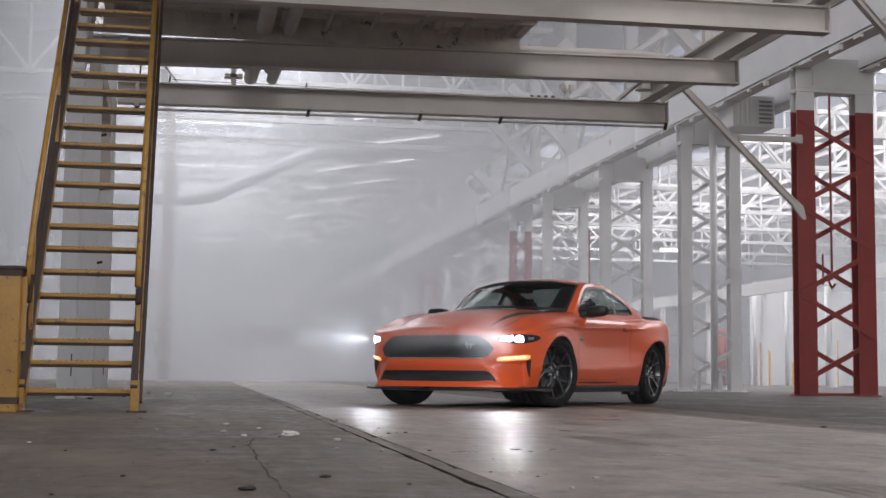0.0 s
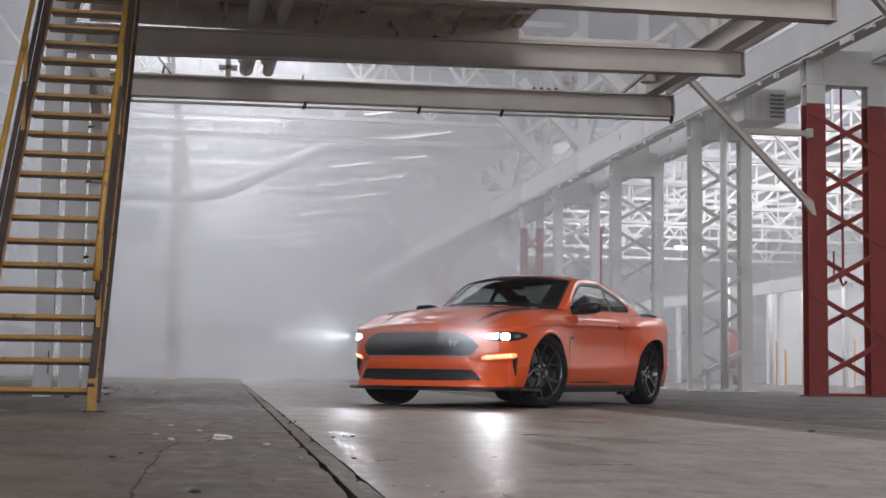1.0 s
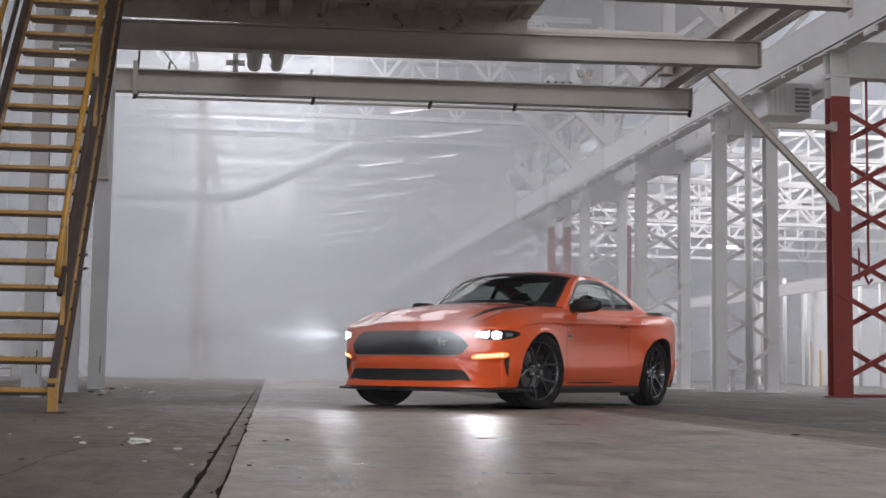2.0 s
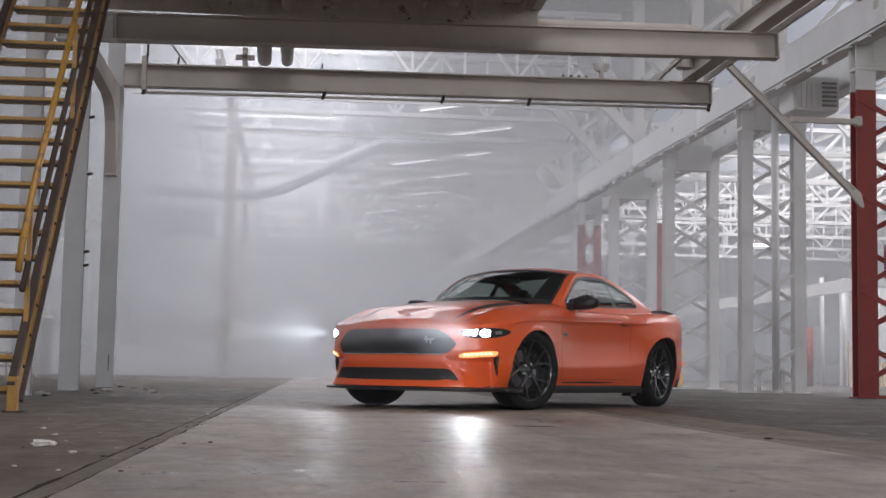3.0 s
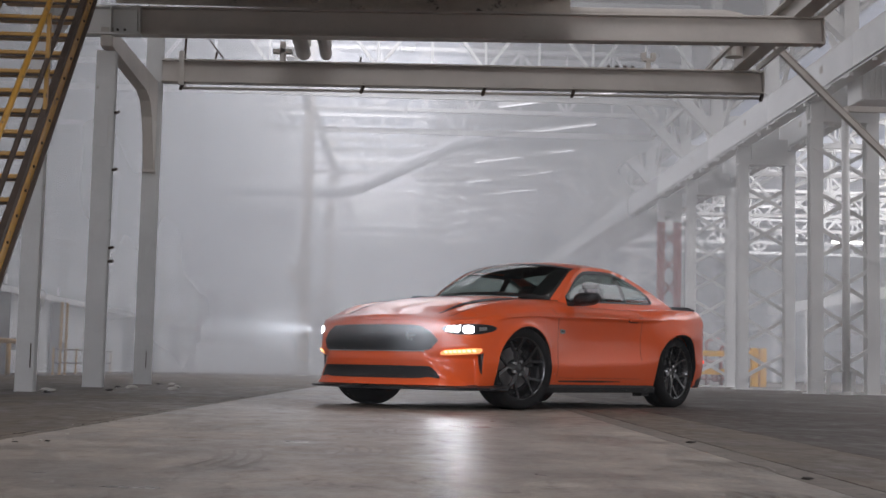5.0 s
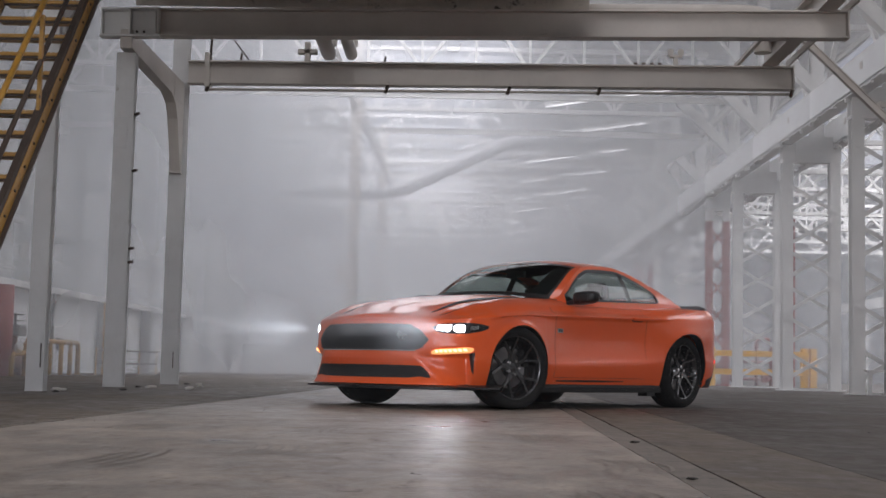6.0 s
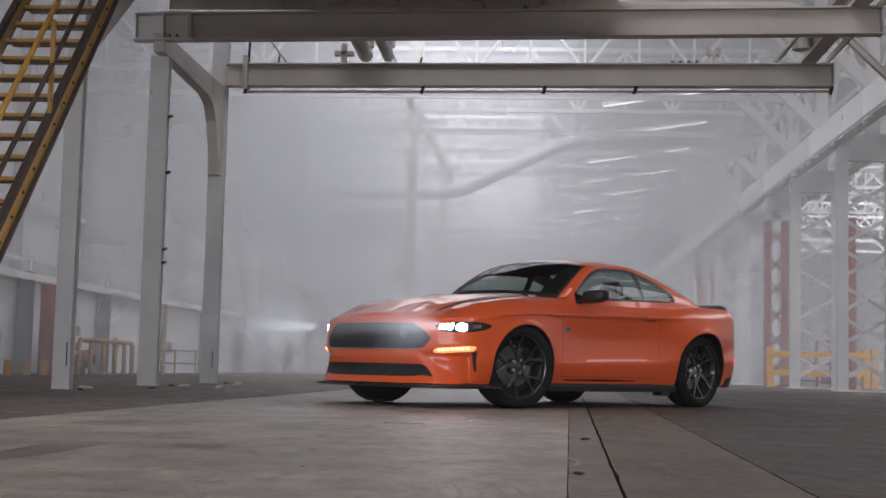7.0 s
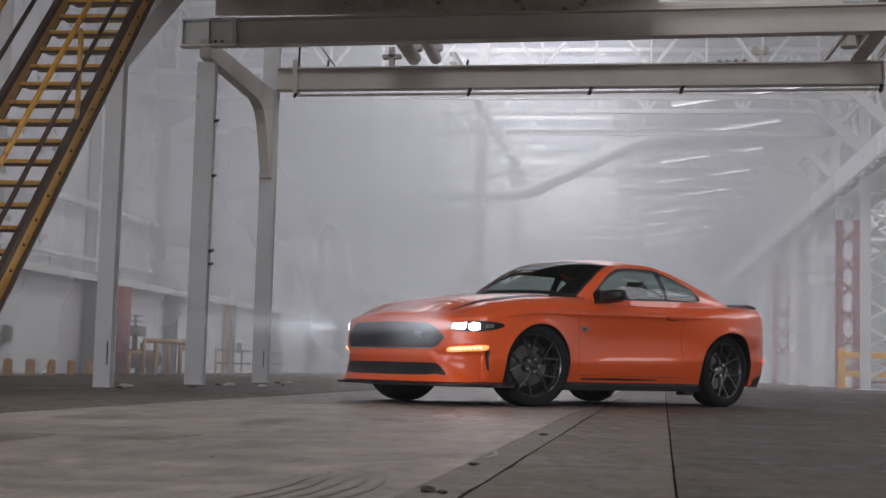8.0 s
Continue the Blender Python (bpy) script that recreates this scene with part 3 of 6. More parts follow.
mezz_beam(2.60, -4.55, 4.13, 4.47, 4.80, "dusty grey steel beam carrying the mezzanine deck", 0.006, -0.025)
ma = mezz_beam(5.80, -4.98, 4.32, 4.46, 4.81, "dusty grey steel beam with a pale boxed end", 0.0165, -0.008)
for z in (4.455, 4.795):
    part("end_flange", bevelled(box(B(), -5.0, -0.15, z - 0.012, -4.25, 0.02, z + 0.012), 0.003), WHITE, ma)
part("end_web", box(B(), -4.99, -0.035, 4.46, -4.26, -0.02, 4.80), WHITE, ma)
for x in (-4.97, -4.62, -4.30, -4.27):
    part("end_rib", box(B(), x - 0.008, -0.145, 4.46, x + 0.008, -0.03, 4.79), WHITE, ma)
for x in (-4.55, -4.46):
    part("end_bolt", rod(B(), (x, -0.055, 4.52), (x, -0.03, 4.52), 0.016, 6), RUST, ma)
mb = mezz_beam(8.93, -4.53, 4.40, 4.52, 4.86, "dusty grey steel beam with a thin pipe beneath", 0.0095, -0.035)
part("flange_plate", box(B(), -4.27, -0.13, 4.47, -4.20, 0.13, 4.97), GREY, mb)
part("hung_pipe", rod(B(), (-4.25, -0.04, 4.435), (4.38, -0.04, 4.45), 0.02, 8), GREY, mb, smooth=True)
for x in (-4.25, -1.6, 0.2, 1.53, 4.36):
    part("pipe_hanger", bar(B(), (x, -0.08, 4.40), (x + 0.05, -0.04, 4.55), 0.035, 0.04), RUST, mb)
for x in (2.1, 2.22, 2.34, 2.46):
    part("bolt", rod(B(), (x, 0, 4.86), (x, 0, 4.91), 0.03, 6), RUST, mb)
cl = part("beam_clamp", box(B(), 2.66, -0.04, 4.86, 2.72, 0.04, 5.02), GREY, mb)
part("beam_clamp_jaw", box(B(), 2.58, -0.05, 5.02, 2.65, 0.05, 5.11), GREY, cl)
part("beam_clamp_jaw", box(B(), 2.73, -0.05, 5.02, 2.80, 0.05, 5.11), GREY, cl)
part("beam_clamp", box(B(), 2.60, -0.05, 4.99, 2.78, 0.05, 5.025), GREY, mb)
part("valve", box(B(), -2.80, -0.1, 4.86, -2.72, 0.02, 5.15), GREY, mb)
part("valve", box(B(), -2.90, -0.1, 4.98, -2.62, 0.02, 5.04), GREY, mb)
for x, h in ((-4.2, 0.4), (-3.75, 0.12), (-1.62, 0.09)):
    part("stud", bar(B(), (x, -0.05, 4.86), (x + 0.02, -0.05, 4.86 + h), 0.03, 0.03), RUST, mb)
part("sloping_rod", rod(B(), (-3.62, -0.05, 4.87), (-3.95, -0.05, 5.30), 0.012, 6), RUST, mb)

# longitudinal members at the open end
lb = thing("edge_beam", "dusty steel edge beam laid over the cross beams", "beam", at=pose(4.05, 0, 0))
part("beam", isection(B(), (0, -2.0, 5.02), (0, 9.15, 5.02), 0.22, 0.32, 0.02, 0.016), GREY, lb)
part("side_channel", box(B(), 0.28, -2.0, 4.88, 0.31, 9.0, 4.97), GREY, lb)
part("hanger", box(B(), -0.06, 6.1, 5.18, 0.06, 6.25, 6.0), GREY, lb)
part("hanger", rod(B(), (-0.15, 8.6, 5.0), (-0.15, 8.6, 5.5), 0.13, 12), GREY, lb)
part("tie", bar(B(), (-0.45, 9.1, 4.9), (-0.1, 7.4, 5.3), 0.05, 0.05), GREY, lb)

db = thing("diagonal_brace", "dusty steel diagonal brace to the red column", "brace", at=pose(0, 0, 0))
part("brace", isection(B(), (4.58, 8.97, 5.32), (6.74, 8.99, 3.24), 0.10, 0.10, 0.014, 0.05), GREY, db)
gs = B()
for yy in (8.965, 9.015):
    for p in ((6.56, 3.36), (6.64, 3.43), (6.88, 3.22), (6.93, 3.00), (6.87, 3.00)):
        gs.verts.new((p[0], yy, p[1]))
gs.verts.ensure_lookup_table()
gs.faces.new(gs.verts[:5])
gs.faces.new(gs.verts[5:][::-1])
for k in range(5):
    gs.faces.new((gs.verts[k], gs.verts[(k + 1) % 5], gs.verts[5 + (k + 1) % 5], gs.verts[5 + k]))
part("gusset", gs, GREY, db)
part("strut", bar(B(), (5.72, 9.02, 4.36), (7.2, 9.72, 4.50), 0.10, 0.085), GREY, db)
part("strut_shoe", bevelled(box(B(), 7.10, 9.62, 4.42, 7.20, 9.74, 4.58), 0.01), GREY, db)
part("brace", isection(B(), (0.70, 3.6, 5.6), (2.90, 3.9, 3.55), 0.09, 0.09, 0.015, 0.012), GREY, lb)
part("brace_tie", bar(B(), (0.0, 3.55, 5.12), (0.74, 3.6, 5.58), 0.07, 0.07), GREY, lb)

# mezzanine deck: ribbed panels over the near beams
deck = thing("mezzanine_deck", "dark ribbed steel deck over the beams", "deck", at=pose(0, 0, 0))
part("plate", box(B(), -4.6, -1.2, 5.34, 1.12, 6.62, 5.38), DECK, deck)
for x in (-4.5, -3.0, -1.5, 0.0, 1.08):
    part("rib", isection(B(), (x, -1.2, 5.19), (x, 6.62, 5.19), 0.12, 0.30), DECK, deck)
for y in (-1.1, 0.8, 4.2, 6.56):
    part("rib", box(B(), -4.6, y, 5.10, 1.12, y + 0.06, 5.34), DECK, deck)

for k in range(9):
    x = -4.1 + 0.62 * k
    part("stiffener", bar(B(), (x, 2.72, 5.03), (x, 5.84, 5.03), 0.05, 0.07), GREY, deck)
for y in (3.3, 4.9):
    part("stiffener", bar(B(), (-4.55, y, 5.0), (1.08, y, 5.0), 0.07, 0.05), GREY, deck)
part("closing_plate", box(B(), -4.6, 5.86, 4.81, 1.12, 5.90, 5.10), DECK, deck)
part("closing_plate", box(B(), -4.6, 2.66, 4.80, 1.12, 2.70, 5.10), DECK, deck)
for x, r in ((-2.46, 0.11), (-2.12, 0.09)):
    pp = thing("service_pipe", "dusty service pipe laid along the beams", "pipe", "service pipes", at=pose(x, 0, 0))
    part("pipe", bent_pipe(B(), [(0, 2.3, 4.93 + r * 0.3), (0, 7.5, 4.95 + r * 0.3), (-0.02, 9.2, 4.97 + r * 0.3), (-0.04, 9.5, 5.2), (-0.04, 9.5, 7.0)], r, 14), GREY, pp, smooth=True)
pp = thing("service_pipe", "dusty pipe bending up beside the deck", "pipe", at=pose(0, 6.35, 0))
part("pipe", bent_pipe(B(), [(0.9, 0, 5.0), (2.9, 0, 5.03), (3.25, 0, 5.03), (3.42, 0, 5.0), (3.48, 0, 4.88)], 0.06, 12), GREY, pp, smooth=True)

# --- far ducts, posts, wires
d = thing("air_duct", "big hazy galvanised air duct climbing towards the roof", "duct", at=pose(0, 38, 0))
part("duct", bent_pipe(B(), [(-30, 0, 6.55), (-3.2, 0, 6.62), (-2.5, 0, 6.75), (1.0, 0, 8.45), (1.6, 0, 8.62), (6.8, 0, 8.8)], 0.235, 16), GALV, d, smooth=True)
for x in (-24, -18, -12, -6):
    part("seam", rod(B(), (x, 0, 6.56), (x + 0.08, 0, 6.56), 0.29, 16), GALV, d)
for k, y in enumerate((34.0, 50.0), 1):
    q = thing("aisle_post", "slim grey steel post, hazy with distance", "post", "aisle posts", at=pose(-4.0, y, 0))
    part("shaft", isection(B(), (0, 0, 0), (0, 0, 11.2), 0.34, 0.30, 0.02, 0.014, (0, 1, 0)), GREY, q)
    part("fuse_box", bevelled(box(B(), -0.50, -0.22, 3.05, -0.17, -0.02, 3.62), 0.01), GREY, q)
    part("switch_box", bevelled(box(B(), -0.32, -0.24, 1.25, -0.02, -0.155, 1.62), 0.01), GREY, q)
    part("arm", bar(B(), (0, -0.05, 3.9), (-0.6, -0.05, 4.4), 0.08, 0.08), WHITE, q)

# added panel that stands in for the dark band under the duct
tagged(part("bulkhead", box(B(), -13.5, 39.0, 5.0, -4.75, 39.2, 6.15), GALV), "grey hanging panel added for the dark band below the duct", "panel")
tagged(part("crane_rail_beam", isection(B(), (-4.15, 27.0, 9.15), (-3.55, 80.0, 9.35), 0.22, 0.30), GREY), "dark runway beam hung along the aisle roof", "beam")
# sloping roof strips; the light falling on them is put in as glow
for k in range(9):
    y = 34.78 + 6.3 * k
    sl = thing("roof_slit", "narrow sloping roof strip with its daylight put in as glow", "roof light", "aisle roof slits", at=pose(0, y, 0))
    part("pane", bar(B(), (2.35, 0, 9.25), (6.6, 0.0, 9.92), 0.10, 0.035), LITSTRIP, sl)
    part("kerb", bar(B(), (2.30, 0.06, 9.33), (6.65, 0.06, 10.0), 0.06, 0.16), WHITE, sl)

# --- the low block along the west side
block = tagged(part("wall_west_low", box(B(), W, -27.9, 0, W + 0.25, 91.5, 1.86), WALL), "white low wall of the side rooms", "wall", kind="structure")
tagged(part("trim_ledge", box(B(), W - 4.0, -27.9, 1.86, W + 0.55, 91.5, 2.0), WHITE), "pale ledge along the low side wall", "ledge", kind="structure")
tagged(part("wall_west_upper", box(B(), W - 4.2, -27.9, 2.0, W - 4.0, 91.5, TOP), DIM), "dim upper wall set back above the ledge", "wall", kind="structure")
for k in range(9):
    y = 10.6 + 5.0 * k
    pl = thing("wall_pilaster", "grey steel pilaster against the white low wall", "pilaster", "wall pilasters", at=pose(W + 0.30, y, 0))
    part("shaft", isection(B(), (0.12, 0, 0), (0.12, 0, 2.03), 0.26, 0.24, 0.02, 0.02, (0, 1, 0)), STEELDIM, pl)
    part("foot", box(B(), -0.03, -0.2, 0, 0.30, 0.2, 0.03), STEELDIM, pl)
    part("conduit", rod(B(), (0.05, 0.34, 0.0), (0.05, 0.34, 2.3), 0.035, 8), WHITE, pl, smooth=True)
    part("switch_box", bevelled(box(B(), -0.04, 1.30, 0.55, 0.06, 1.52, 0.85), 0.01), STEELDIM, pl)


for z, dx, r in ((2.9, 0.25, 0.07), (4.4, 0.4, 0.11)):
    ob = part("wall_pipe", rod(B(), (W - 4.0 + dx, -20.0, z), (W - 4.0 + dx, 88.0, z + 0.4), r, 12), DIM, smooth=True)
    tagged(ob, "grey pipe run along the dim upper wall", "pipe", "upper wall pipes")
for k in range(12):
    ob = part("wall_stanchion", isection(B(), (W - 3.85, 8.0 + 6.0 * k, 2.0), (W - 3.85, 8.0 + 6.0 * k, 11.2), 0.22, 0.24, 0.02, 0.016, (0, 1, 0)), GREY)
    tagged(ob, "grey steel stanchion against the upper wall", "stanchion", "wall stanchions")
vm = thing("valve_manifold", "rusty brown valve manifold behind the yellow rail", "pipework", at=pose(-9.55, 17.3, 0))
part("drum", rod(B(), (0, -0.9, 0.32), (0, 0.9, 0.32), 0.20, 14), RUSTY, vm, smooth=True)
for y in (-0.8, 0.0, 0.7):
    part("leg", box(B(), -0.06, y - 0.05, 0, 0.06, y + 0.05, 0.16), RUSTY, vm)
part("riser", rod(B(), (0, -0.3, 0.3), (0, -0.3, 0.86), 0.06, 10), RUSTY, vm, smooth=True)
part("gear_box", bevelled(box(B(), -0.16, -0.55, 0.80, 0.16, -0.05, 1.02), 0.02), STEELDIM, vm)
for z in (1.10, 1.22):
    part("hand_wheel", rod(B(), (0, -0.3, z), (0, -0.3, z + 0.02), 0.17, 16), STEELDIM, vm)
part("spindle", rod(B(), (0, -0.3, 1.0), (0, -0.3, 1.26), 0.025, 8), STEELDIM, vm)


def bollard(x, y, h, r=0.075, label="short yellow safety bollard", group="west bollards", paint=YELLOW):
    b = thing("bollard", label, "bollard", group, at=pose(x, y, 0))
    part("tube", rod(B(), (0, 0, 0.0), (0, 0, h - 0.03), r, 14), paint, b, smooth=False)
    part("cap", rod(B(), (0, 0, h - 0.03), (0, 0, h), r, 14, r * 0.6), paint, b)
    return b


b0 = bollard(-9.0, 9.75, 0.27)
for y in (10.6, 11.45, 12.33, 13.2, 14.1):
    copy_thing(b0, pose(-9.0, y, 0))
for x, h in ((20.07, 1.79), (20.45, 1.45), (21.48, 1.01), (23.45, 1.95)):
    bollard(x, 40.5, h, 0.052, "slim yellow marker post in the east bay", "east marker posts", GUARDYELLOW)

rl = thing("guard_rail", "yellow bent-pipe guard rail by the side wall", "railing", at=pose(-8.9, 0, 0))
part("hoop", bent_pipe(B(), [(0, 14.9, 0), (0, 14.9, 0.34), (0, 15.0, 0.42), (0, 15.6, 0.44)], 0.05), YELLOW, rl, smooth=True)
part("top_rail", bent_pipe(B(), [(0, 15.7, 0), (0, 15.7, 0.62), (0, 15.85, 0.7), (0, 19.3, 0.7), (0, 19.4, 0.6), (0, 19.4, 0)], 0.055), YELLOW, rl, smooth=True)
for y in (16.5, 17.3, 18.1, 18.8):
    part("post", rod(B(), (0, y, 0), (0, y, 0.68), 0.05, 10), YELLOW, rl, smooth=True)
wr = thing("hand_rail", "thin rusty two-bar rail by the side wall", "railing", at=pose(-8.6, 0, 0))
for z in (0.27, 0.58):
    part("bar", rod(B(), (0, 19.8, z), (0, 26.0, z), 0.02, 8), RUST, wr)
for y in (19.8, 22.0, 24.0, 26.0):
    part("post", rod(B(), (0, y, 0), (0, y, 0.62), 0.025, 8), YELLOW, wr)
for y in (20.4, 20.9):
    part("tall_post", rod(B(), (0, y, 0), (0, y, 1.65), 0.035, 8), YELLOW, wr)
rc = thing("fire_post", "faded red post by the side wall", "post", at=pose(-9.3, 15.3, 0))
part("shaft", rod(B(), (0, 0, 0), (0, 0, 1.75), 0.25, 14), RED, rc, smooth=True)

# --- yellow guard before the far red columns, with pipework behind it
gd = thing("column_guard", "yellow steel barrier before the red column feet", "barrier", at=pose(0, 30.4, 0))
for x, w in ((7.19, 0.10), (9.98, 0.10), (10.24, 0.10)):
    part("post", bevelled(box(B(), x - w, -0.10, 0, x + w, 0.10, 1.17), 0.01), GUARDYELLOW, gd)
for z in (0.43, 0.98):
    part("rail", bevelled(box(B(), 7.05, -0.135, z - 0.085, 10.1, -0.105, z + 0.085), 0.006), GUARDYELLOW, gd)
rp = thing("fire_post", "tall faded red steel post behind the barrier", "post", at=pose(9.80, 31.3, 0))
part("shaft", isection(B(), (0, 0, 0), (0, 0, 5.2), 0.2, 0.2, 0.02, 0.014, (0, 1, 0)), RED, rp)
pw = thing("pipe_stand", "dark red standpipes with valves behind the barrier", "pipework", at=pose(0, 31.6, 0))
for x, z in ((8.80, 1.45), (9.25, 1.25)):
    part("pipe", bent_pipe(B(), [(x, 0, 0), (x, 0, z - 0.1), (x + 0.08, 0, z), (x + 0.4, 0, z)], 0.055, 10), RED, pw, smooth=True)
part("cross_pipe", rod(B(), (7.7, 0, 0.22), (9.4, 0, 0.22), 0.05, 10), RED, pw, smooth=True)
part("cross_pipe", rod(B(), (8.4, 0, 0.75), (9.3, 0, 0.75), 0.05, 10), RED, pw, smooth=True)
for x in (8.1, 9.05):
    part("valve", bevelled(box(B(), x - 0.1, -0.1, 0.12, x + 0.1, 0.1, 0.36), 0.03), RED, pw)

# --- east bay: fascia beam, low partition, far clutter
fb = thing("fascia_beam", "white fascia beam along the east bay partition", "beam", at=pose(20.0, 0, 0))
part("beam", box(B(), -0.1, 14.0, 3.75, 0.1, 65.0, 4.25), WHITE, fb)
for k in range(9):
    part("post", isection(B(), (0, 16 + 6 * k, 0), (0, 16 + 6 * k, 3.75), 0.2, 0.2, 0.02, 0.014, (0, 1, 0)), WHITE, fb)
tagged(part("wall_bay_partition", box(B(), 22.5, 47.0, 0, 31.8, 47.2, 4.4), WALL), "pale partition wall in the east bay", "wall", kind="structure")
for k in range(7):
    ob = part("bay_pipe", rod(B(), (19.4 + 1.15 * k, 44 + 0.4 * (k % 3), 0), (19.4 + 1.15 * k, 44 + 0.4 * (k % 3), 4.6), 0.09, 10), WHITE, smooth=True)
    tagged(ob, "white riser pipe in the east bay", "pipe", "bay riser pipes")
rp = thing("fire_post", "faded red post in the east bay", "post", at=pose(18.3, 40.5, 0))
part("shaft", rod(B(), (0, 0, 0), (0, 0, 2.3), 0.28, 14), RED, rp, smooth=True)
for x, y, z in ((15.6, 38.45, 5.3),):
    sl = thing("strip_lamp", "glowing strip lamp hung in the east bay", "lamp", "strip lamps", at=pose(x, y, z))
    part("tube", rod(B(), (-0.6, 0, 0), (0.6, 0, 0), 0.035, 8), TUBE, sl)
    part("tray", box(B(), -0.65, -0.08, 0.05, 0.65, 0.08, 0.1), WHITE, sl)
    part("wire", rod(B(), (0, 0, 0.1), (0, 0, 6.85 - z), 0.01, 6), GREY, sl)

ub = thing("unit_heater", "pale boxed unit heater hung below the girder", "heater", at=pose(7.88, 13.4, 5.34))
part("case", bevelled(box(B(), -0.55, -0.4, 0, 0.35, 0.4, 0.65), 0.02), WHITE, ub)
for k in range(4):
    part("slat", box(B(), -0.5 + 0.1 * k, -0.43, 0.05, -0.44 + 0.1 * k, -0.405, 0.6), WHITE, ub)
part("hanger", box(B(), -0.2, -0.05, 0.65, -0.1, 0.05, 1.06), GREY, ub)
for k in range(6):
    part("louvre", box(B(), 0.0, -0.43, 0.08 + 0.085 * k, 0.28, -0.405, 0.12 + 0.085 * k), STEELDIM, ub)
fb2 = thing("floor_bracket", "low white steel frame at the column foot", "frame", at=pose(7.45, 14.95, 0))
for x in (-0.12, 0.36):
    part("leg", box(B(), x - 0.035, -0.035, 0, x + 0.035, 0.035, 0.44), WHITE, fb2)
part("top_plate", bevelled(box(B(), -0.2, -0.09, 0.44, 0.44, 0.09, 0.475), 0.004), WHITE, fb2)
hr = thing("hoist_rod", "red hanging hoist rod with a hook", "rod", at=pose(7.85, 9.9, 0))
part("rod", rod(B(), (0, 0, 2.05), (0, 0, 5.4), 0.022, 8), RED, hr)
part("hook", bent_pipe(B(), [(0, 0, 2.15), (-0.06, 0, 2.02), (0, 0, 1.9), (0.06, 0, 1.98)], 0.025), RED, hr)
part("side_rod", rod(B(), (-0.17, 0, 1.95), (-0.17, 0, 2.5), 0.018, 8), RED, hr)

# --- litter on the floor
def lump(name, x, y, s, mat, label, seed):
    rnd = random.Random(seed)
    bm = B()
    bmesh.ops.create_icosphere(bm, subdivisions=2, radius=s)
    for v in bm.verts:
        v.co *= rnd.uniform(0.55, 1.3)
        v.co.z *= 0.4
        v.co.x *= 1.5
    ob = tagged(part(name, bm, mat, smooth=False), label, "litter", "floor litter")
    ob.matrix_world = pose(x, y, s * 0.3, 0, 0, rnd.uniform(0, 360))


lump("litter", -2.96, -6.07, 0.035, DEBRIS, "crumpled pale litter on the concrete", 1)
lump("litter", -2.78, -6.5, 0.014, DEBRIS, "small pale crumb on the concrete", 2)
for x, y, s, k in ((-3.30, -9.08, 0.018, 3), (-3.34, -7.30, 0.010, 4), (-3.06, -8.67, 0.012, 5), (0.26, -7.85, 0.020, 6), (0.30, -7.88, 0.014, 7), (0.27, -6.9, 0.013, 8), (0.37, -4.8, 0.016, 9)):
    lump("grit", x, y, s, DARKBIT, "dark crumbled chip of mortar on the concrete", k)
for x, y, s, k in ((-3.2, -4.6, 0.012, 10), (-3.17, -6.1, 0.014, 11), (-3.25, -5.6, 0.010, 12), (-3.05, -5.2, 0.010, 13)):
    lump("litter", x, y, s, DEBRIS, "small pale crumb on the concrete", k)
for k, (x, y) in enumerate(((-4.42, 6.05), (-4.30, 6.3), (-4.2, 5.8), (-4.45, 9.3), (-4.25, 9.2), (-4.5, 2.9), (-4.4, 2.5), (-3.9, 7.4), (-3.6, 5.2), (-4.1, 4.0))):
    lump("paint_flake", x, y, 0.03 + 0.012 * (k % 3), DEBRIS if k % 3 else DARKBIT, "flake of old paint beside the post foot", 200 + k)
rr = random.Random(4)
for k in range(90):
    lump("grit", rr.uniform(-4.2, -2.2) if k < 50 else rr.gauss(-2.55, 0.07) if k < 75 else rr.uniform(0.2, 3.0), rr.uniform(-9.2, -3.0), 0.0025 + 0.006 * rr.random() ** 3, DARKBIT if rr.random() < 0.7 else DEBRIS, "small loose grit on the concrete", 20 + k)

def crack(name, points, width, seed):
    """A wandering crack in a slab, filled with dirt."""
    rnd = random.Random(seed)
    bm = B()
    rows = []
    for (xa, ya), (xb, yb) in zip(points, points[1:]):
        for k in range(12):
            u = k / 12
            w = width * rnd.uniform(0.3, 1.3)
            x, y = xa + (xb - xa) * u + rnd.uniform(-0.006, 0.006), ya + (yb - ya) * u
            rows.append((bm.verts.new((x - w, y, 0.0012)), bm.verts.new((x + w, y, 0.0012))))
    for p, q in zip(rows, rows[1:]):
        bm.faces.new((p[0], p[1], q[1], q[0]))
    part(name, bm, JOINT, floor)


crack("floor_crack", ((-3.14, -6.3), (-3.19, -6.98), (-3.207, -8.09), (-3.212, -9.4)), 0.005, 5)

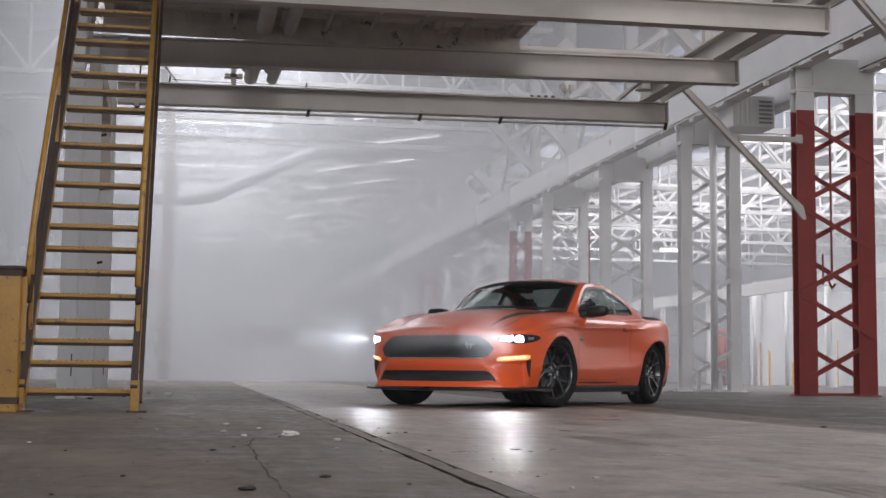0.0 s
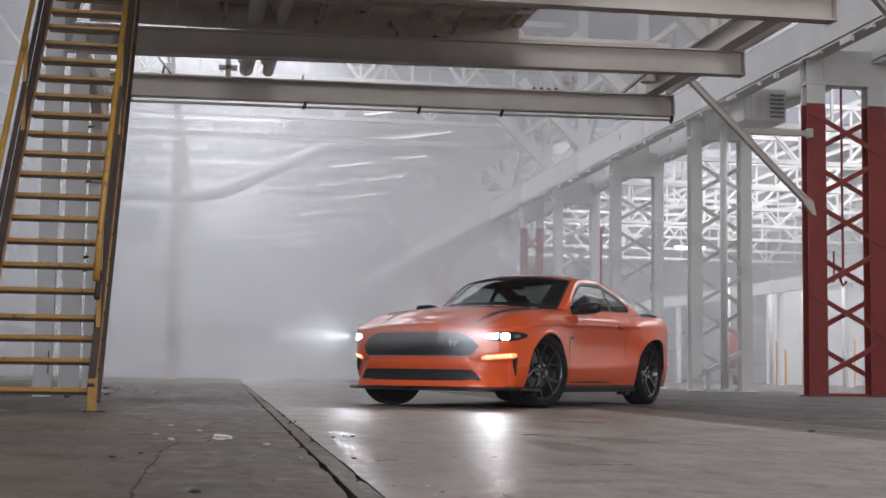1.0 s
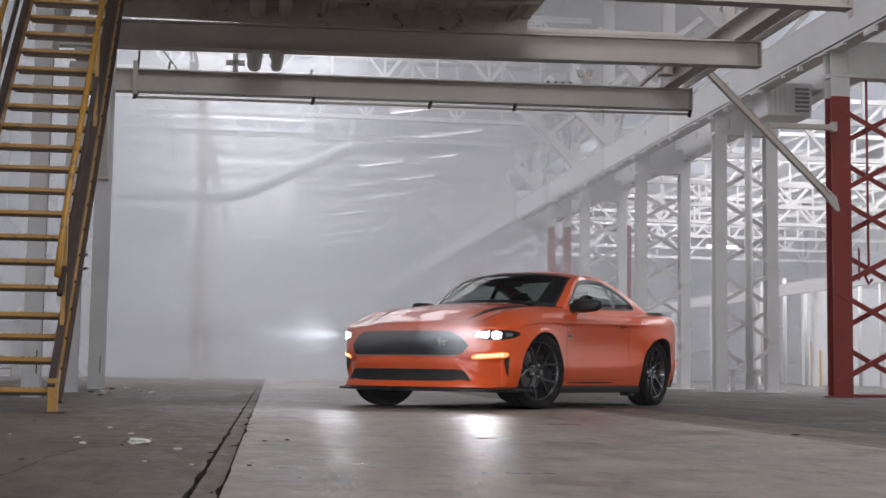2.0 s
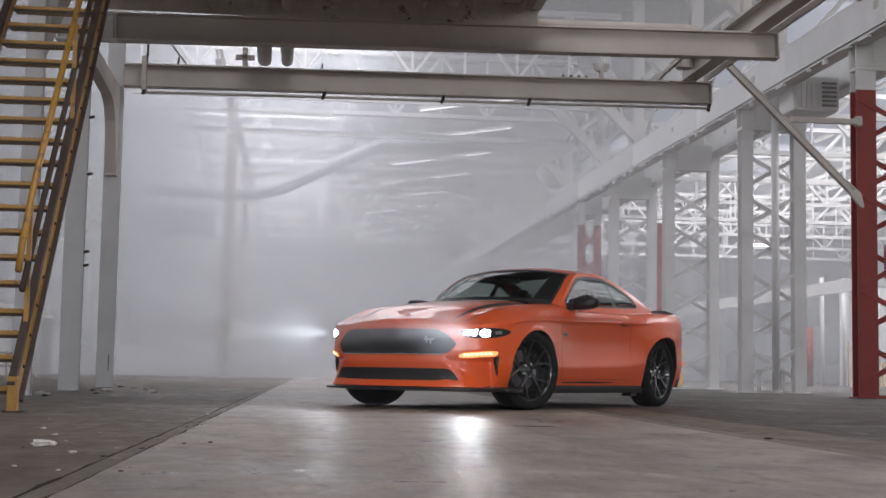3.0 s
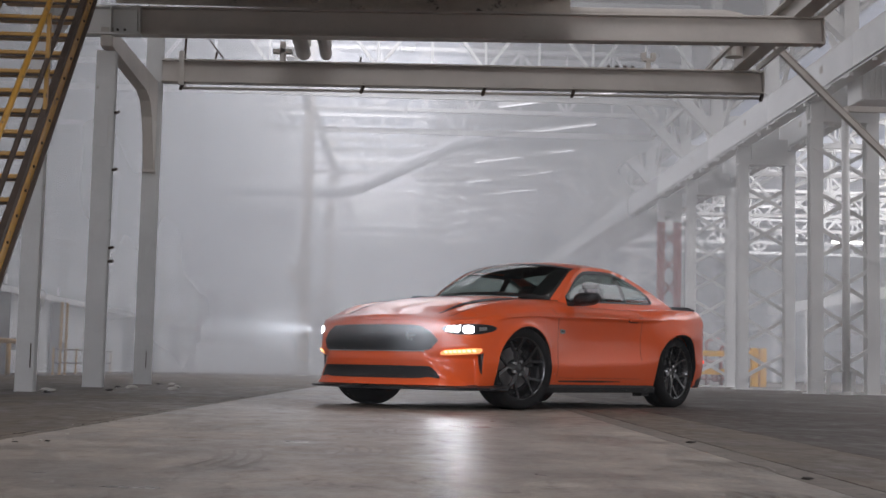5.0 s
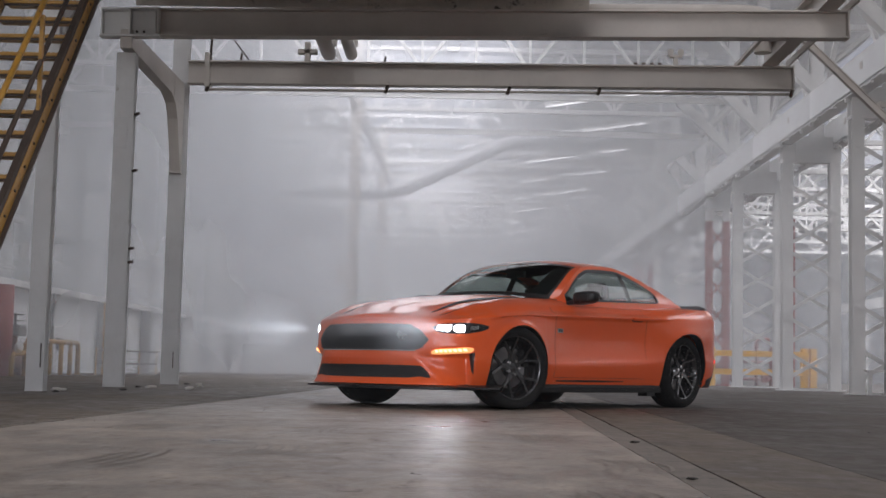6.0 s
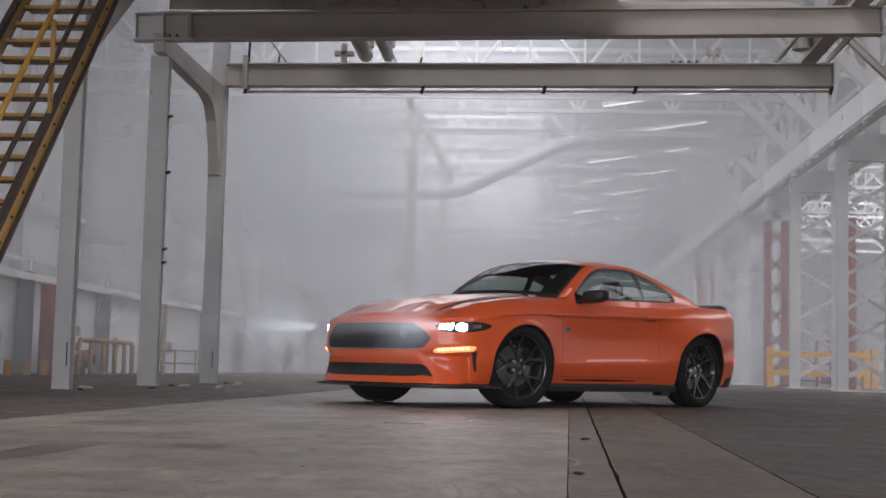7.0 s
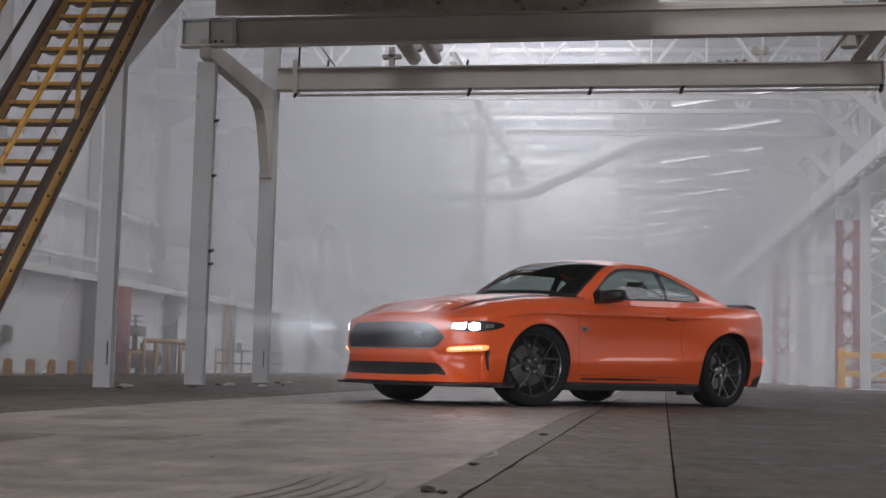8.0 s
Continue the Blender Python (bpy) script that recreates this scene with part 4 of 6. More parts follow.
# --- rubber prints of lug tyres
def tyre_prints(x, y0, y1, n, seed, bulge=0.06):
    """Curved scrubbed arcs side by side, as a turning tyre leaves them."""
    rnd = random.Random(seed)
    t = thing("tyre_mark", "faint dark curved tyre scrub marks on the concrete", "tyre mark", "tyre marks", at=pose(x, (y0 + y1) / 2, 0.001))
    half = (y1 - y0) / 2
    for k in range(n):
        bm = B()
        a, c = sorted((rnd.uniform(-1, -0.7), rnd.uniform(0.7, 1)))
        rows = []
        for j in range(25):
            u = a + (c - a) * j / 24
            m = 0.052 * k + bulge * (1 - u * u) + rnd.uniform(-0.002, 0.002)
            w = 0.0075 * rnd.uniform(0.7, 1.2) * (1 - abs(2 * j / 24 - 1) ** 4) + 0.001
            rows.append((bm.verts.new((m - w, half * u, 0.001)), bm.verts.new((m + w, half * u, 0.001))))
        for p, q in zip(rows, rows[1:]):
            bm.faces.new((p[0], p[1], q[1], q[0]))
        part("scrub_mark", bm, PRINT, t)


tyre_prints(-1.25, -6.3, -5.5, 5, 1)
tyre_prints(-0.20, -4.9, -4.2, 5, 2)
tyre_prints(0.02, -6.7, -6.0, 5, 3)
tyre_prints(-2.05, -4.7, -4.0, 5, 4, -0.05)
tyre_prints(-1.66, -7.0, -5.9, 4, 5)
tyre_prints(-1.10, -4.7, -3.8, 4, 6, -0.05)
tyre_prints(-0.15, -8.3, -7.3, 5, 7)
tyre_prints(-1.85, -9.5, -8.8, 5, 8)


# --- smoke sheets in place of haze; the first, before the car, for lamp glare
for i, (y, thick, x0, x1) in enumerate(((-0.98, 0.013, -14.2, 13.0), (12.6, 0.12, -14.2, 14.0), (18.2, 0.16, -14.2, 14.0), (23.9, 0.18, -14.2, 8.9), (30.72, 0.26, -14.2, 8.9), (36.0, 0.35, -14.2, 8.9), (50.0, 0.28, -14.2, 31.8), (68.0, 0.3, -14.2, 31.8), (26.0, 0.15, 8.95, 31.8))):
    bm = B()
    nx, nz = 40, 12
    grid = [[bm.verts.new((x0 + (x1 - x0) * a / nx, 0.03 * noise.noise(Vector((a * 0.17, c * 0.3, i * 3.7))), 0.05 + 11.2 * c / nz)) for a in range(nx + 1)] for c in range(nz + 1)]
    for r, s in zip(grid, grid[1:]):
        for a in range(nx):
            bm.faces.new((r[a], r[a + 1], s[a + 1], s[a]))
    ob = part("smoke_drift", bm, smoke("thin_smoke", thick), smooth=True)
    tagged(ob, "thin pale sheet standing in for smoke haze and lamp glare", "smoke", kind="stuff")
    ob.matrix_world = pose(0, y, 0)

bm = B()
grid = [[bm.verts.new((-7.0 + 0.04 * noise.noise(Vector((k * 0.2, c * 0.3, 9.1))), 4.0 + 2.3 * k, 0.05 + 11.2 * c / 12)) for k in range(37)] for c in range(13)]
for r, s in zip(grid, grid[1:]):
    for k in range(36):
        bm.faces.new((r[k], r[k + 1], s[k + 1], s[k]))
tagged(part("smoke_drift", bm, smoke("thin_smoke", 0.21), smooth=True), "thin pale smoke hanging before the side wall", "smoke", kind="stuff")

# the hall above is drawn in units of 1.037 m
UNIT = 1.037
for me in bpy.data.meshes:
    me.transform(Matrix.Scale(UNIT, 4))
for ob in scene.collection.objects:
    if ob.type in {"MESH", "EMPTY"}:
        ob.location *= UNIT

# ==== stairs ====
st = thing("steel_stairs", "worn yellow steel stairs up to the mezzanine", "stairs", at=pose(0, 0, 0))
PITCH = 1.065
SLOPE = Vector((0, 1, PITCH)).normalized()
LEN = 6.9
for x, out in ((-3.925, 1), (-4.755, -1)):
    a = Vector((x, -2.40, 0.125))
    c = a + SLOPE * LEN
    s = out
    part("stringer", extrude(B(), a, c, [(-0.006 * s, -0.0595), (0.02 * s, -0.0595), (0.02 * s, 0.045), (-0.006 * s, 0.045)]), YELLOW, st)
    # rust brown, taken darker for the shaded underside of the flange
    part("lower_flange", extrude(B(), a, c, [(-0.03 * s, -0.086), (0.052 * s, -0.086), (0.052 * s, -0.064), (-0.03 * s, -0.060)]), RUST, st, "rust-brown lower flange, darker for its shaded underside")
    part("upper_flange", extrude(B(), a, c, [(-0.035 * s, 0.045), (0.016 * s, 0.045), (0.016 * s, 0.10), (-0.035 * s, 0.10)]), RUST, st, "dark worn upper flange")
    part("inner_web", extrude(B(), a, c, [(-0.036 * s, -0.06), (-0.007 * s, -0.06), (-0.007 * s, 0.045), (-0.036 * s, 0.045)]), YELLOW, st)
    part("foot", bevelled(box(B(), x - 0.035, -2.46, 0, x + 0.03, -2.36, 0.24), 0.005), YELLOW, st)
    part("foot_plate", box(B(), x - 0.06, -2.48, 0, x + 0.09, -2.28, 0.012), RUST, st)
treads = [(-2.34, 0.17), (-2.14, 0.385), (-1.98, 0.555), (-1.83, 0.715)] + [(-1.64 + 0.1955 * k, 0.93 + 0.2080 * k) for k in range(19)]
for k in range(22):
    q = Vector((-3.905, -2.40, 0.125)) + SLOPE * (0.25 + 0.3 * k)
    part("bolt", rod(B(), q, q + Vector((0.012, 0, 0)), 0.013, 6), RUST, st)
for y, z in treads:
    bm = B()
    box(bm, -4.72, y, z - 0.03, -3.96, y + 0.22, z)
    tr = part("tread", bevelled(bm, 0.004), YELLOW, st)
    # a dark strip under each tread stands for its shaded underside
    part("tread_lip", box(B(), -4.72, y + 0.012, z - 0.052, -3.96, y + 0.018, z - 0.03), RUST, tr, "dark underside lip")
    tooth = B()
    for k in range(19):
        box(tooth, -4.71 + 0.04 * k, y + 0.01, z, -4.69 + 0.04 * k, y + 0.05, z + 0.006)
    tagged(part("grip_teeth", tooth, YELLOW, tr), "fine row of pressed grip teeth", kind="stuff")
for x in (-3.93, -4.74):
    p = Vector((x, -1.95, 1.63))
    part("handrail", bent_pipe(B(), [(x, -2.40, 0.95), (x, -2.30, 1.16), p, p + SLOPE * 5.2], 0.024), YELLOW, st, smooth=True)
    p = Vector((x, -1.77, 1.34))
    # shade on the mid rail is put into this dark colour
    part("mid_rail", bent_pipe(B(), [p - SLOPE * 0.7, p + SLOPE * 5.0], 0.022), RUST, st, smooth=True)
    for y in (-2.05, -0.42, 1.2):
        z = 0.125 + (y + 2.40) * PITCH
        part("rail_post", bar(B(), (x, y, z + 0.08), (x, y, z + 0.92), 0.045, 0.03, (1, 0, 0)), YELLOW, st)
gp = thing("guard_post", "square yellow guard post with a flat cap", "post", at=pose(-4.86, -2.46, 0))
part("post", bevelled(box(B(), -0.095, -0.095, 0, 0.095, 0.095, 1.05), 0.008), YELLOW, gp)
part("cap", bevelled(box(B(), -0.115, -0.115, 1.05, 0.115, 0.115, 1.075), 0.004), RUST, gp)
for z, w in ((0.06, 0.10), (1.0, 0.098)):
    part("worn_band", box(B(), -w, -w, z, w, w, z + 0.05), RUST, gp)
part("side_bracket", box(B(), 0.095, -0.03, 0.45, 0.13, 0.03, 1.0), YELLOW, gp)

# ==== the car: x forward from the front axle, y to its left, z up ====


def curve(points):
    """A smooth curve through (x, value) pairs, x falling or rising."""
    xs, vs = np.array(sorted(points)).T
    h = np.diff(xs)
    s = np.diff(vs) / h
    m = np.zeros(len(xs))
    m[0], m[-1] = s[0], s[-1]
    for i in range(1, len(xs) - 1):
        if s[i - 1] * s[i] > 0:
            a, c = 2 * h[i] + h[i - 1], h[i] + 2 * h[i - 1]
            m[i] = (a + c) / (a / s[i - 1] + c / s[i])

    def value(x):
        x = min(max(x, xs[0]), xs[-1])
        i = min(int(np.searchsorted(xs, x, "right")) - 1, len(xs) - 2)
        t = (x - xs[i]) / h[i]
        return float((2 * t**3 - 3 * t**2 + 1) * vs[i] + (t**3 - 2 * t**2 + t) * h[i] * m[i] + (3 * t**2 - 2 * t**3) * vs[i + 1] + (t**3 - t**2) * h[i] * m[i + 1])

    return value


PLAN = [(0.895, 0.0), (0.886, 0.22), (0.85, 0.42), (0.788, 0.59), (0.70, 0.728), (0.53, 0.858), (0.33, 0.918), (0.12, 0.936), (-0.15, 0.938), (-0.5, 0.928), (-1.0, 0.916), (-1.5, 0.915), (-2.0, 0.923),
        (-2.4, 0.940), (-2.75, 0.946), (-3.05, 0.940), (-3.33, 0.898), (-3.52, 0.81), (-3.64, 0.665), (-3.715, 0.45), (-3.75, 0.22), (-3.76, 0.0)]


def spline(points, per):
    """Catmull-Rom through 2D points."""
    p = [np.array(q, float) for q in points]
    p = [2 * p[0] - p[1] * np.array((1, 1))] + p + [2 * p[-1] - p[-2]]
    p[0] = np.array((p[2][0], -p[2][1]))
    p[-1] = np.array((p[-3][0], -p[-3][1]))
    out = []
    for a, b, c, d in zip(p, p[1:], p[2:], p[3:]):
        for k in range(per):
            t = k / per
            out.append(0.5 * (2 * b + (c - a) * t + (2 * a - 5 * b + 4 * c - d) * t * t + (3 * b - a - 3 * c + d) * t**3))
    out.append(p[-2])
    return out


AXLE_F, AXLE_R, ARCH_F, ARCH_R, HUB = -0.055, -2.735, 0.388, 0.41, 0.350
ARCH_UP = {ARCH_F: 0.353 / 0.388, ARCH_R: 0.371 / 0.41}  # the arches are a little flattened
nose_in = curve([(0.15, 0.03), (0.20, -0.030), (0.235, 0.004), (0.30, 0.012), (0.365, 0.004), (0.40, -0.008), (0.45, -0.006), (0.475, 0.006), (0.55, 0.014), (0.63, 0.022), (0.69, 0.034), (0.72, 0.052), (0.742, 0.085), (0.76, 0.14), (0.80, 0.23)])
tail_in = curve([(0.17, 0.14), (0.25, 0.06), (0.34, 0.02), (0.45, 0.004), (0.62, 0.0), (0.76, 0.008), (0.86, 0.030), (0.93, 0.060), (1.0, 0.10)])
shoulder = curve([(0.90, 0.735), (0.68, 0.744), (0.45, 0.778), (0.25, 0.820), (0.0, 0.862), (-0.3, 0.888), (-0.8, 0.907), (-1.4, 0.918), (-1.9, 0.922), (-2.3, 0.934), (-2.7, 0.958), (-3.1, 0.974), (-3.4, 0.976), (-3.76, 0.955)])
spine = curve([(0.90, 0.748), (0.80, 0.776), (0.68, 0.806), (0.5, 0.852), (0.25, 0.908), (0.0, 0.946), (-0.3, 0.974), (-0.6, 0.988), (-0.9, 0.99), (-2.7, 1.015), (-2.95, 1.015), (-3.2, 1.01), (-3.5, 1.008), (-3.62, 0.998), (-3.76, 0.98)])
low_crease = curve([(0.9, 0.40), (-0.4, 0.385), (-1.2, 0.405), (-2.0, 0.428), (-2.4, 0.46), (-3.8, 0.46)])
high_crease = curve([(0.9, 0.70), (0.45, 0.735), (0.2, 0.768), (-0.4, 0.802), (-1.2, 0.824), (-2.0, 0.842), (-2.4, 0.852), (-3.8, 0.85)])


def ramp(x, a, c):
    t = min(max((x - a) / (c - a), 0.0), 1.0)
    return t * t * (3 - 2 * t)


def low_edge(x):
    z = 0.195
    for xc, r in ((AXLE_F, ARCH_F), (AXLE_R, ARCH_R)):
        if abs(x - xc) < r:
            z = max(z, HUB + ARCH_UP[r] * math.sqrt(r * r - (x - xc) ** 2))
    return z


def door_zone(x):
    """1 along the doors, fading out towards the wheels."""
    return ramp(x, -2.46, -1.75) * (1 - ramp(x, -1.0, -0.36))


def side_in(x, z, za, zb, z1):
    """How far the flank lies inside the plan: an outward rocker crease, a hollow door, a sharp shoulder crease."""
    keep = ramp(x, -2.55, -2.05) * (1 - ramp(x, 0.05, 0.45))
    if z < za:
        u = (z - 0.19) / max(za - 0.19, 0.01)
        d = 0.002 + 0.058 * max(0.0, 1 - u) ** 1.5
    elif z < zb:
        u = (z - za) / (zb - za)
        d = 0.002 + 0.006 * u + (0.006 + 0.032 * door_zone(x)) * math.sin(math.pi * u ** 0.8) ** 1.2 - 0.017 * keep * ramp(u, 0.91, 1.0)
    else:
        u = (z - zb) / max(z1 - zb, 0.01)
        d = 0.008 - 0.017 * keep + 0.042 * keep * min(1.0, u / 0.42) ** 0.85 + 0.060 * u ** (1.25 + 0.9 * (1 - keep))
    flare = 0.026 * math.exp(-((x - AXLE_F) / 0.42) ** 2) * math.exp(-((z - 0.62) / 0.22) ** 2)
    haunch = 0.052 * math.exp(-((x - AXLE_R + 0.05) / 0.46) ** 2) * math.exp(-((z - 0.72) / 0.15) ** 2)
    return d - flare - haunch


def corner_recess(y, z):
    """The bumper corner folds inwards below the lamp, from a slanting edge to the upright slot."""
    far = (y - 0.50) * 0.64 + (z - 0.435) * 0.77
    return (0.018 * ramp(far, 0.0, 0.02) + 0.065 * min(max(far / 0.20, 0.0), 1.0)) * (1 - ramp(y, 0.862, 0.873)) * (1 - ramp(z, 0.438, 0.456))


def body_outline():
    pts = spline(PLAN, 14)
    extra = []
    for xc, r in ((AXLE_F, ARCH_F), (AXLE_R, ARCH_R)):
        for k in range(31):
            extra.append(xc + r * 0.9999 * math.cos(math.pi * k / 30))
        extra += [xc + r + 0.002, xc - r - 0.002]
    out = [pts[0]]
    for a, c in zip(pts, pts[1:]):
        mids = sorted((x for x in extra if min(a[0], c[0]) < x < max(a[0], c[0])), reverse=True)
        for x in mids:
            t = (x - a[0]) / (c[0] - a[0])
            out.append(a + (c - a) * t)
        out.append(c)
    return out


cabin_half = curve([(-0.60, 0.70), (-0.82, 0.715), (-1.0, 0.745), (-1.4, 0.755), (-1.9, 0.75), (-2.3, 0.735), (-2.6, 0.705), (-2.85, 0.66)])
ring = body_outline()
STEP_A = [k / 7 for k in range(7)]
STEP_B = [0.0, 0.03, 0.08, 0.16, 0.26, 0.37, 0.48, 0.59, 0.70, 0.80, 0.87, 0.91, 0.935, 0.96, 0.985]
STEP_C = [0.0, 0.03, 0.07, 0.12, 0.20, 0.32, 0.46, 0.60, 0.74, 0.88, 1.0]
LEVELS, ACROSS = len(STEP_A + STEP_B + STEP_C) - 1, 18
bm = B()
cols_left, cols_right = [], []
for i, p in enumerate(ring):
    a, c = ring[max(i - 1, 0)], ring[min(i + 1, len(ring) - 1)]
    tan = c - a
    n = np.array((-tan[1], tan[0]))
    n = n / (np.linalg.norm(n) or 1)
    if i in (0, len(ring) - 1):
        n = np.array((1.0 if i == 0 else -1.0, 0.0))
    elif n @ np.array((p[0] + 1.5, p[1] * 4)) < 0:
        n = -n
    x, y = p
    wn_, wt = (ramp(n[0], 0.35, 0.92), 0.0) if x > -1 else (0.0, ramp(-n[0], 0.35, 0.92))
    z0, z1 = low_edge(x), shoulder(x)
    colm = []
    za = max(low_crease(x), z0 + 0.02)
    zb = max(min(high_crease(x), z1 - 0.03), za + 0.01)
    heights = [z0 + (za - z0) * u for u in STEP_A] + [za + (zb - za) * u for u in STEP_B] + [zb + (z1 - zb) * u for u in STEP_C]
    for z in heights:
        d = wn_ * nose_in(z) + wt * tail_in(z) + (1 - wn_ - wt) * side_in(x, z, za, zb, z1)
        if x > 0.35:
            d += corner_recess(y, z)
        q = np.array((x, y)) - n * d
        colm.append((q[0], max(q[1], 0.0) if 0 < i < len(ring) - 1 else 0.0, z))
    ex, ey, ez = colm[-1]
    for k in range(1, ACROSS + 1):
        w = k / ACROSS
        yy = ey * (1 - w)
        zt = ez + (spine(ex) - ez) * math.sin(w * math.pi / 2) ** 0.85
        if ex > -0.6:
            zt += 0.020 * ramp(w, 0.30, 0.46) * (1 - 0.35 * ramp(w, 0.6, 1.0)) * ramp(ex, 0.70, 0.25) * (1 if ex < 0.7 else 0)
        if ex > -0.9:
            zt += 0.036 * math.exp(-((w - 0.16) / 0.12) ** 2) * ramp(ex, 0.64, 0.25)
        colm.append((ex, yy, zt))
    cols_left.append([bm.verts.new(v) for v in colm])
    cols_right.append([bm.verts.new((v[0], -v[1], v[2])) for v in colm])
for cols in (cols_left, cols_right):
    for a, c in zip(cols, cols[1:]):
        for k in range(len(a) - 1):
            mid = (a[k].co + a[k + 1].co + c[k].co + c[k + 1].co) / 4
            if -2.82 < mid.x < -0.64 - 0.24 * (mid.y / 0.74) ** 2 and k >= LEVELS + 1 and abs(mid.y) < cabin_half(mid.x):
                continue
            bm.faces.new((a[k], a[k + 1], c[k + 1], c[k]))
bmesh.ops.remove_doubles(bm, verts=bm.verts, dist=0.0005)
body_bm = bm
from mathutils.bvhtree import BVHTree
TREE = BVHTree.FromBMesh(body_bm)

CAR = Matrix.Translation((-0.678, 0.561, 0.0)) @ Matrix.Rotation(math.atan2(-0.770, -0.638), 4, "Z")
car = thing("sports_coupe", "glossy orange two-door sports coupe with headlights on", "car")
body = part("body", body_bm, PAINT, car, smooth=True)


# wheel-arch lips turned inwards
for xc, r in ((AXLE_F, ARCH_F), (AXLE_R, ARCH_R)):
    for s in (1, -1):
        lip = B()
        rows = []
        arc = [(0.0, 0.0, HUB - 0.21)] + [(math.pi * k / 32, 1.0, 0.0) for k in range(33)] + [(math.pi, 0.0, HUB - 0.21)]
        for t, up, drop in arc:
            x, z = xc + r * math.cos(t), HUB - drop * 0.66 + up * ARCH_UP[r] * r * math.sin(t)
            hit = TREE.ray_cast(Vector((xc + (x - xc) * 1.02, 2 * s, z + 0.012)), Vector((0, -s, 0)))
            yo = abs(hit[0].y) - 0.004 if hit[0] else 0.88
            rows.append([lip.verts.new((x, s * yo, z + 0.001)), lip.verts.new((x - 0.012 * math.cos(t), s * (yo - 0.03), z - 0.012 * math.sin(t))), lip.verts.new((x, s * (yo - 0.08), z))])
        for a, c in zip(rows, rows[1:]):
            for k in range(2):
                lip.faces.new((a[k], a[k + 1], c[k + 1], c[k]))
        part("arch_lip", lip, BLACK, car, "black wheel-arch lip", smooth=True)


def cast(direction, u, v):
    """Where a ray from the front, side, top or back meets the body: u, v are the two free coordinates."""
    if direction == "front":
        o, d = Vector((3, u, v)), Vector((-1, 0, 0))
    elif direction == "back":
        o, d = Vector((-6, u, v)), Vector((1, 0, 0))
    elif direction == "left":
        o, d = Vector((u, 3, v)), Vector((0, -1, 0))
    elif direction == "right":
        o, d = Vector((u, -3, v)), Vector((0, 1, 0))
    else:
        o, d = Vector((u, v, 3)), Vector((0, 0, -1))
    hit = TREE.ray_cast(o, d)
    return (hit[0], -d) if hit[0] else (None, None)


def panel(name, direction, cols, mat, parent, proud=0.004, nu=24, nv=6, label="", thick=0.012):
    """A piece that lies on the body: cols are (u, low, high), and the piece is let into the skin by its thickness."""
    lo, hi = curve([(a, b) for a, b, c in cols]), curve([(a, c) for a, b, c in cols])
    u0, u1 = min(c[0] for c in cols), max(c[0] for c in cols)
    bm = B()
    front, back = [], []
    for i in range(nu + 1):
        u = u0 + (u1 - u0) * i / nu
        a, c = lo(u), hi(u)
        r1, r2 = [], []
        for j in range(nv + 1):
            v = a + (c - a) * j / nv
            hit, out = cast(direction, u, v)
            if hit is None:
                r1.append(None)
                r2.append(None)
                continue
            r1.append(bm.verts.new(hit + out * proud))
            r2.append(bm.verts.new(hit - out * (thick - proud)))
        front.append(r1)
        back.append(r2)
    for i in range(nu):
        for j in range(nv):
            q = (front[i][j], front[i + 1][j], front[i + 1][j + 1], front[i][j + 1])
            if None not in q:
                bm.faces.new(q)
    rim = [(front[i][0], back[i][0], front[i + 1][0], back[i + 1][0]) for i in range(nu)] + [(front[i][nv], back[i][nv], front[i + 1][nv], back[i + 1][nv]) for i in range(nu)]
    rim += [(front[0][j], back[0][j], front[0][j + 1], back[0][j + 1]) for j in range(nv)] + [(front[nu][j], back[nu][j], front[nu][j + 1], back[nu][j + 1]) for j in range(nv)]
    for p, q, r, s in rim:
        if None not in (p, q, r, s):
            bm.faces.new((p, q, s, r))
    return part(name, bm, mat, parent, label, smooth=False)


# --- nose
GR = [(-0.612, 0.552, 0.562), (-0.58, 0.508, 0.600), (-0.545, 0.479, 0.634), (-0.50, 0.473, 0.658), (-0.45, 0.471, 0.680), (0.0, 0.468, 0.688), (0.45, 0.471, 0.680), (0.50, 0.473, 0.658), (0.545, 0.479, 0.634), (0.58, 0.508, 0.600), (0.612, 0.552, 0.562)]
grille = panel("grille", "front", GR, MESH, car, 0.004, 60, 8, "black mesh radiator grille")
for k in range(8):
    z = 0.492 + 0.0215 * k
    w = 0.58 - 1.1 * max(0, z - 0.59)
    panel("grille_bar", "front", [(-w, z, z + 0.007), (w, z, z + 0.007)], BLACK, grille, 0.010, 40, 1)
panel("chrome_strip", "front", [(-0.52, 0.466, 0.474), (0.52, 0.466, 0.474)], BADGE, grille, 0.010, 40, 1, "thin bright lower strip")
em = panel("emblem", "front", [(0.352, 0.588, 0.597), (0.378, 0.586, 0.603), (0.412, 0.588, 0.604), (0.440, 0.594, 0.600)], BADGE, grille, 0.016, 10, 2, "small slim metal emblem")
panel("emblem_bar", "front", [(0.372, 0.562, 0.590), (0.380, 0.562, 0.590)], BADGE, em, 0.016, 2, 2)
panel("emblem_bar", "front", [(0.406, 0.556, 0.592), (0.414, 0.556, 0.592)], BADGE, em, 0.016, 2, 2)
panel("emblem_bar", "front", [(0.362, 0.600, 0.620), (0.376, 0.600, 0.626)], BADGE, em, 0.016, 2, 2)
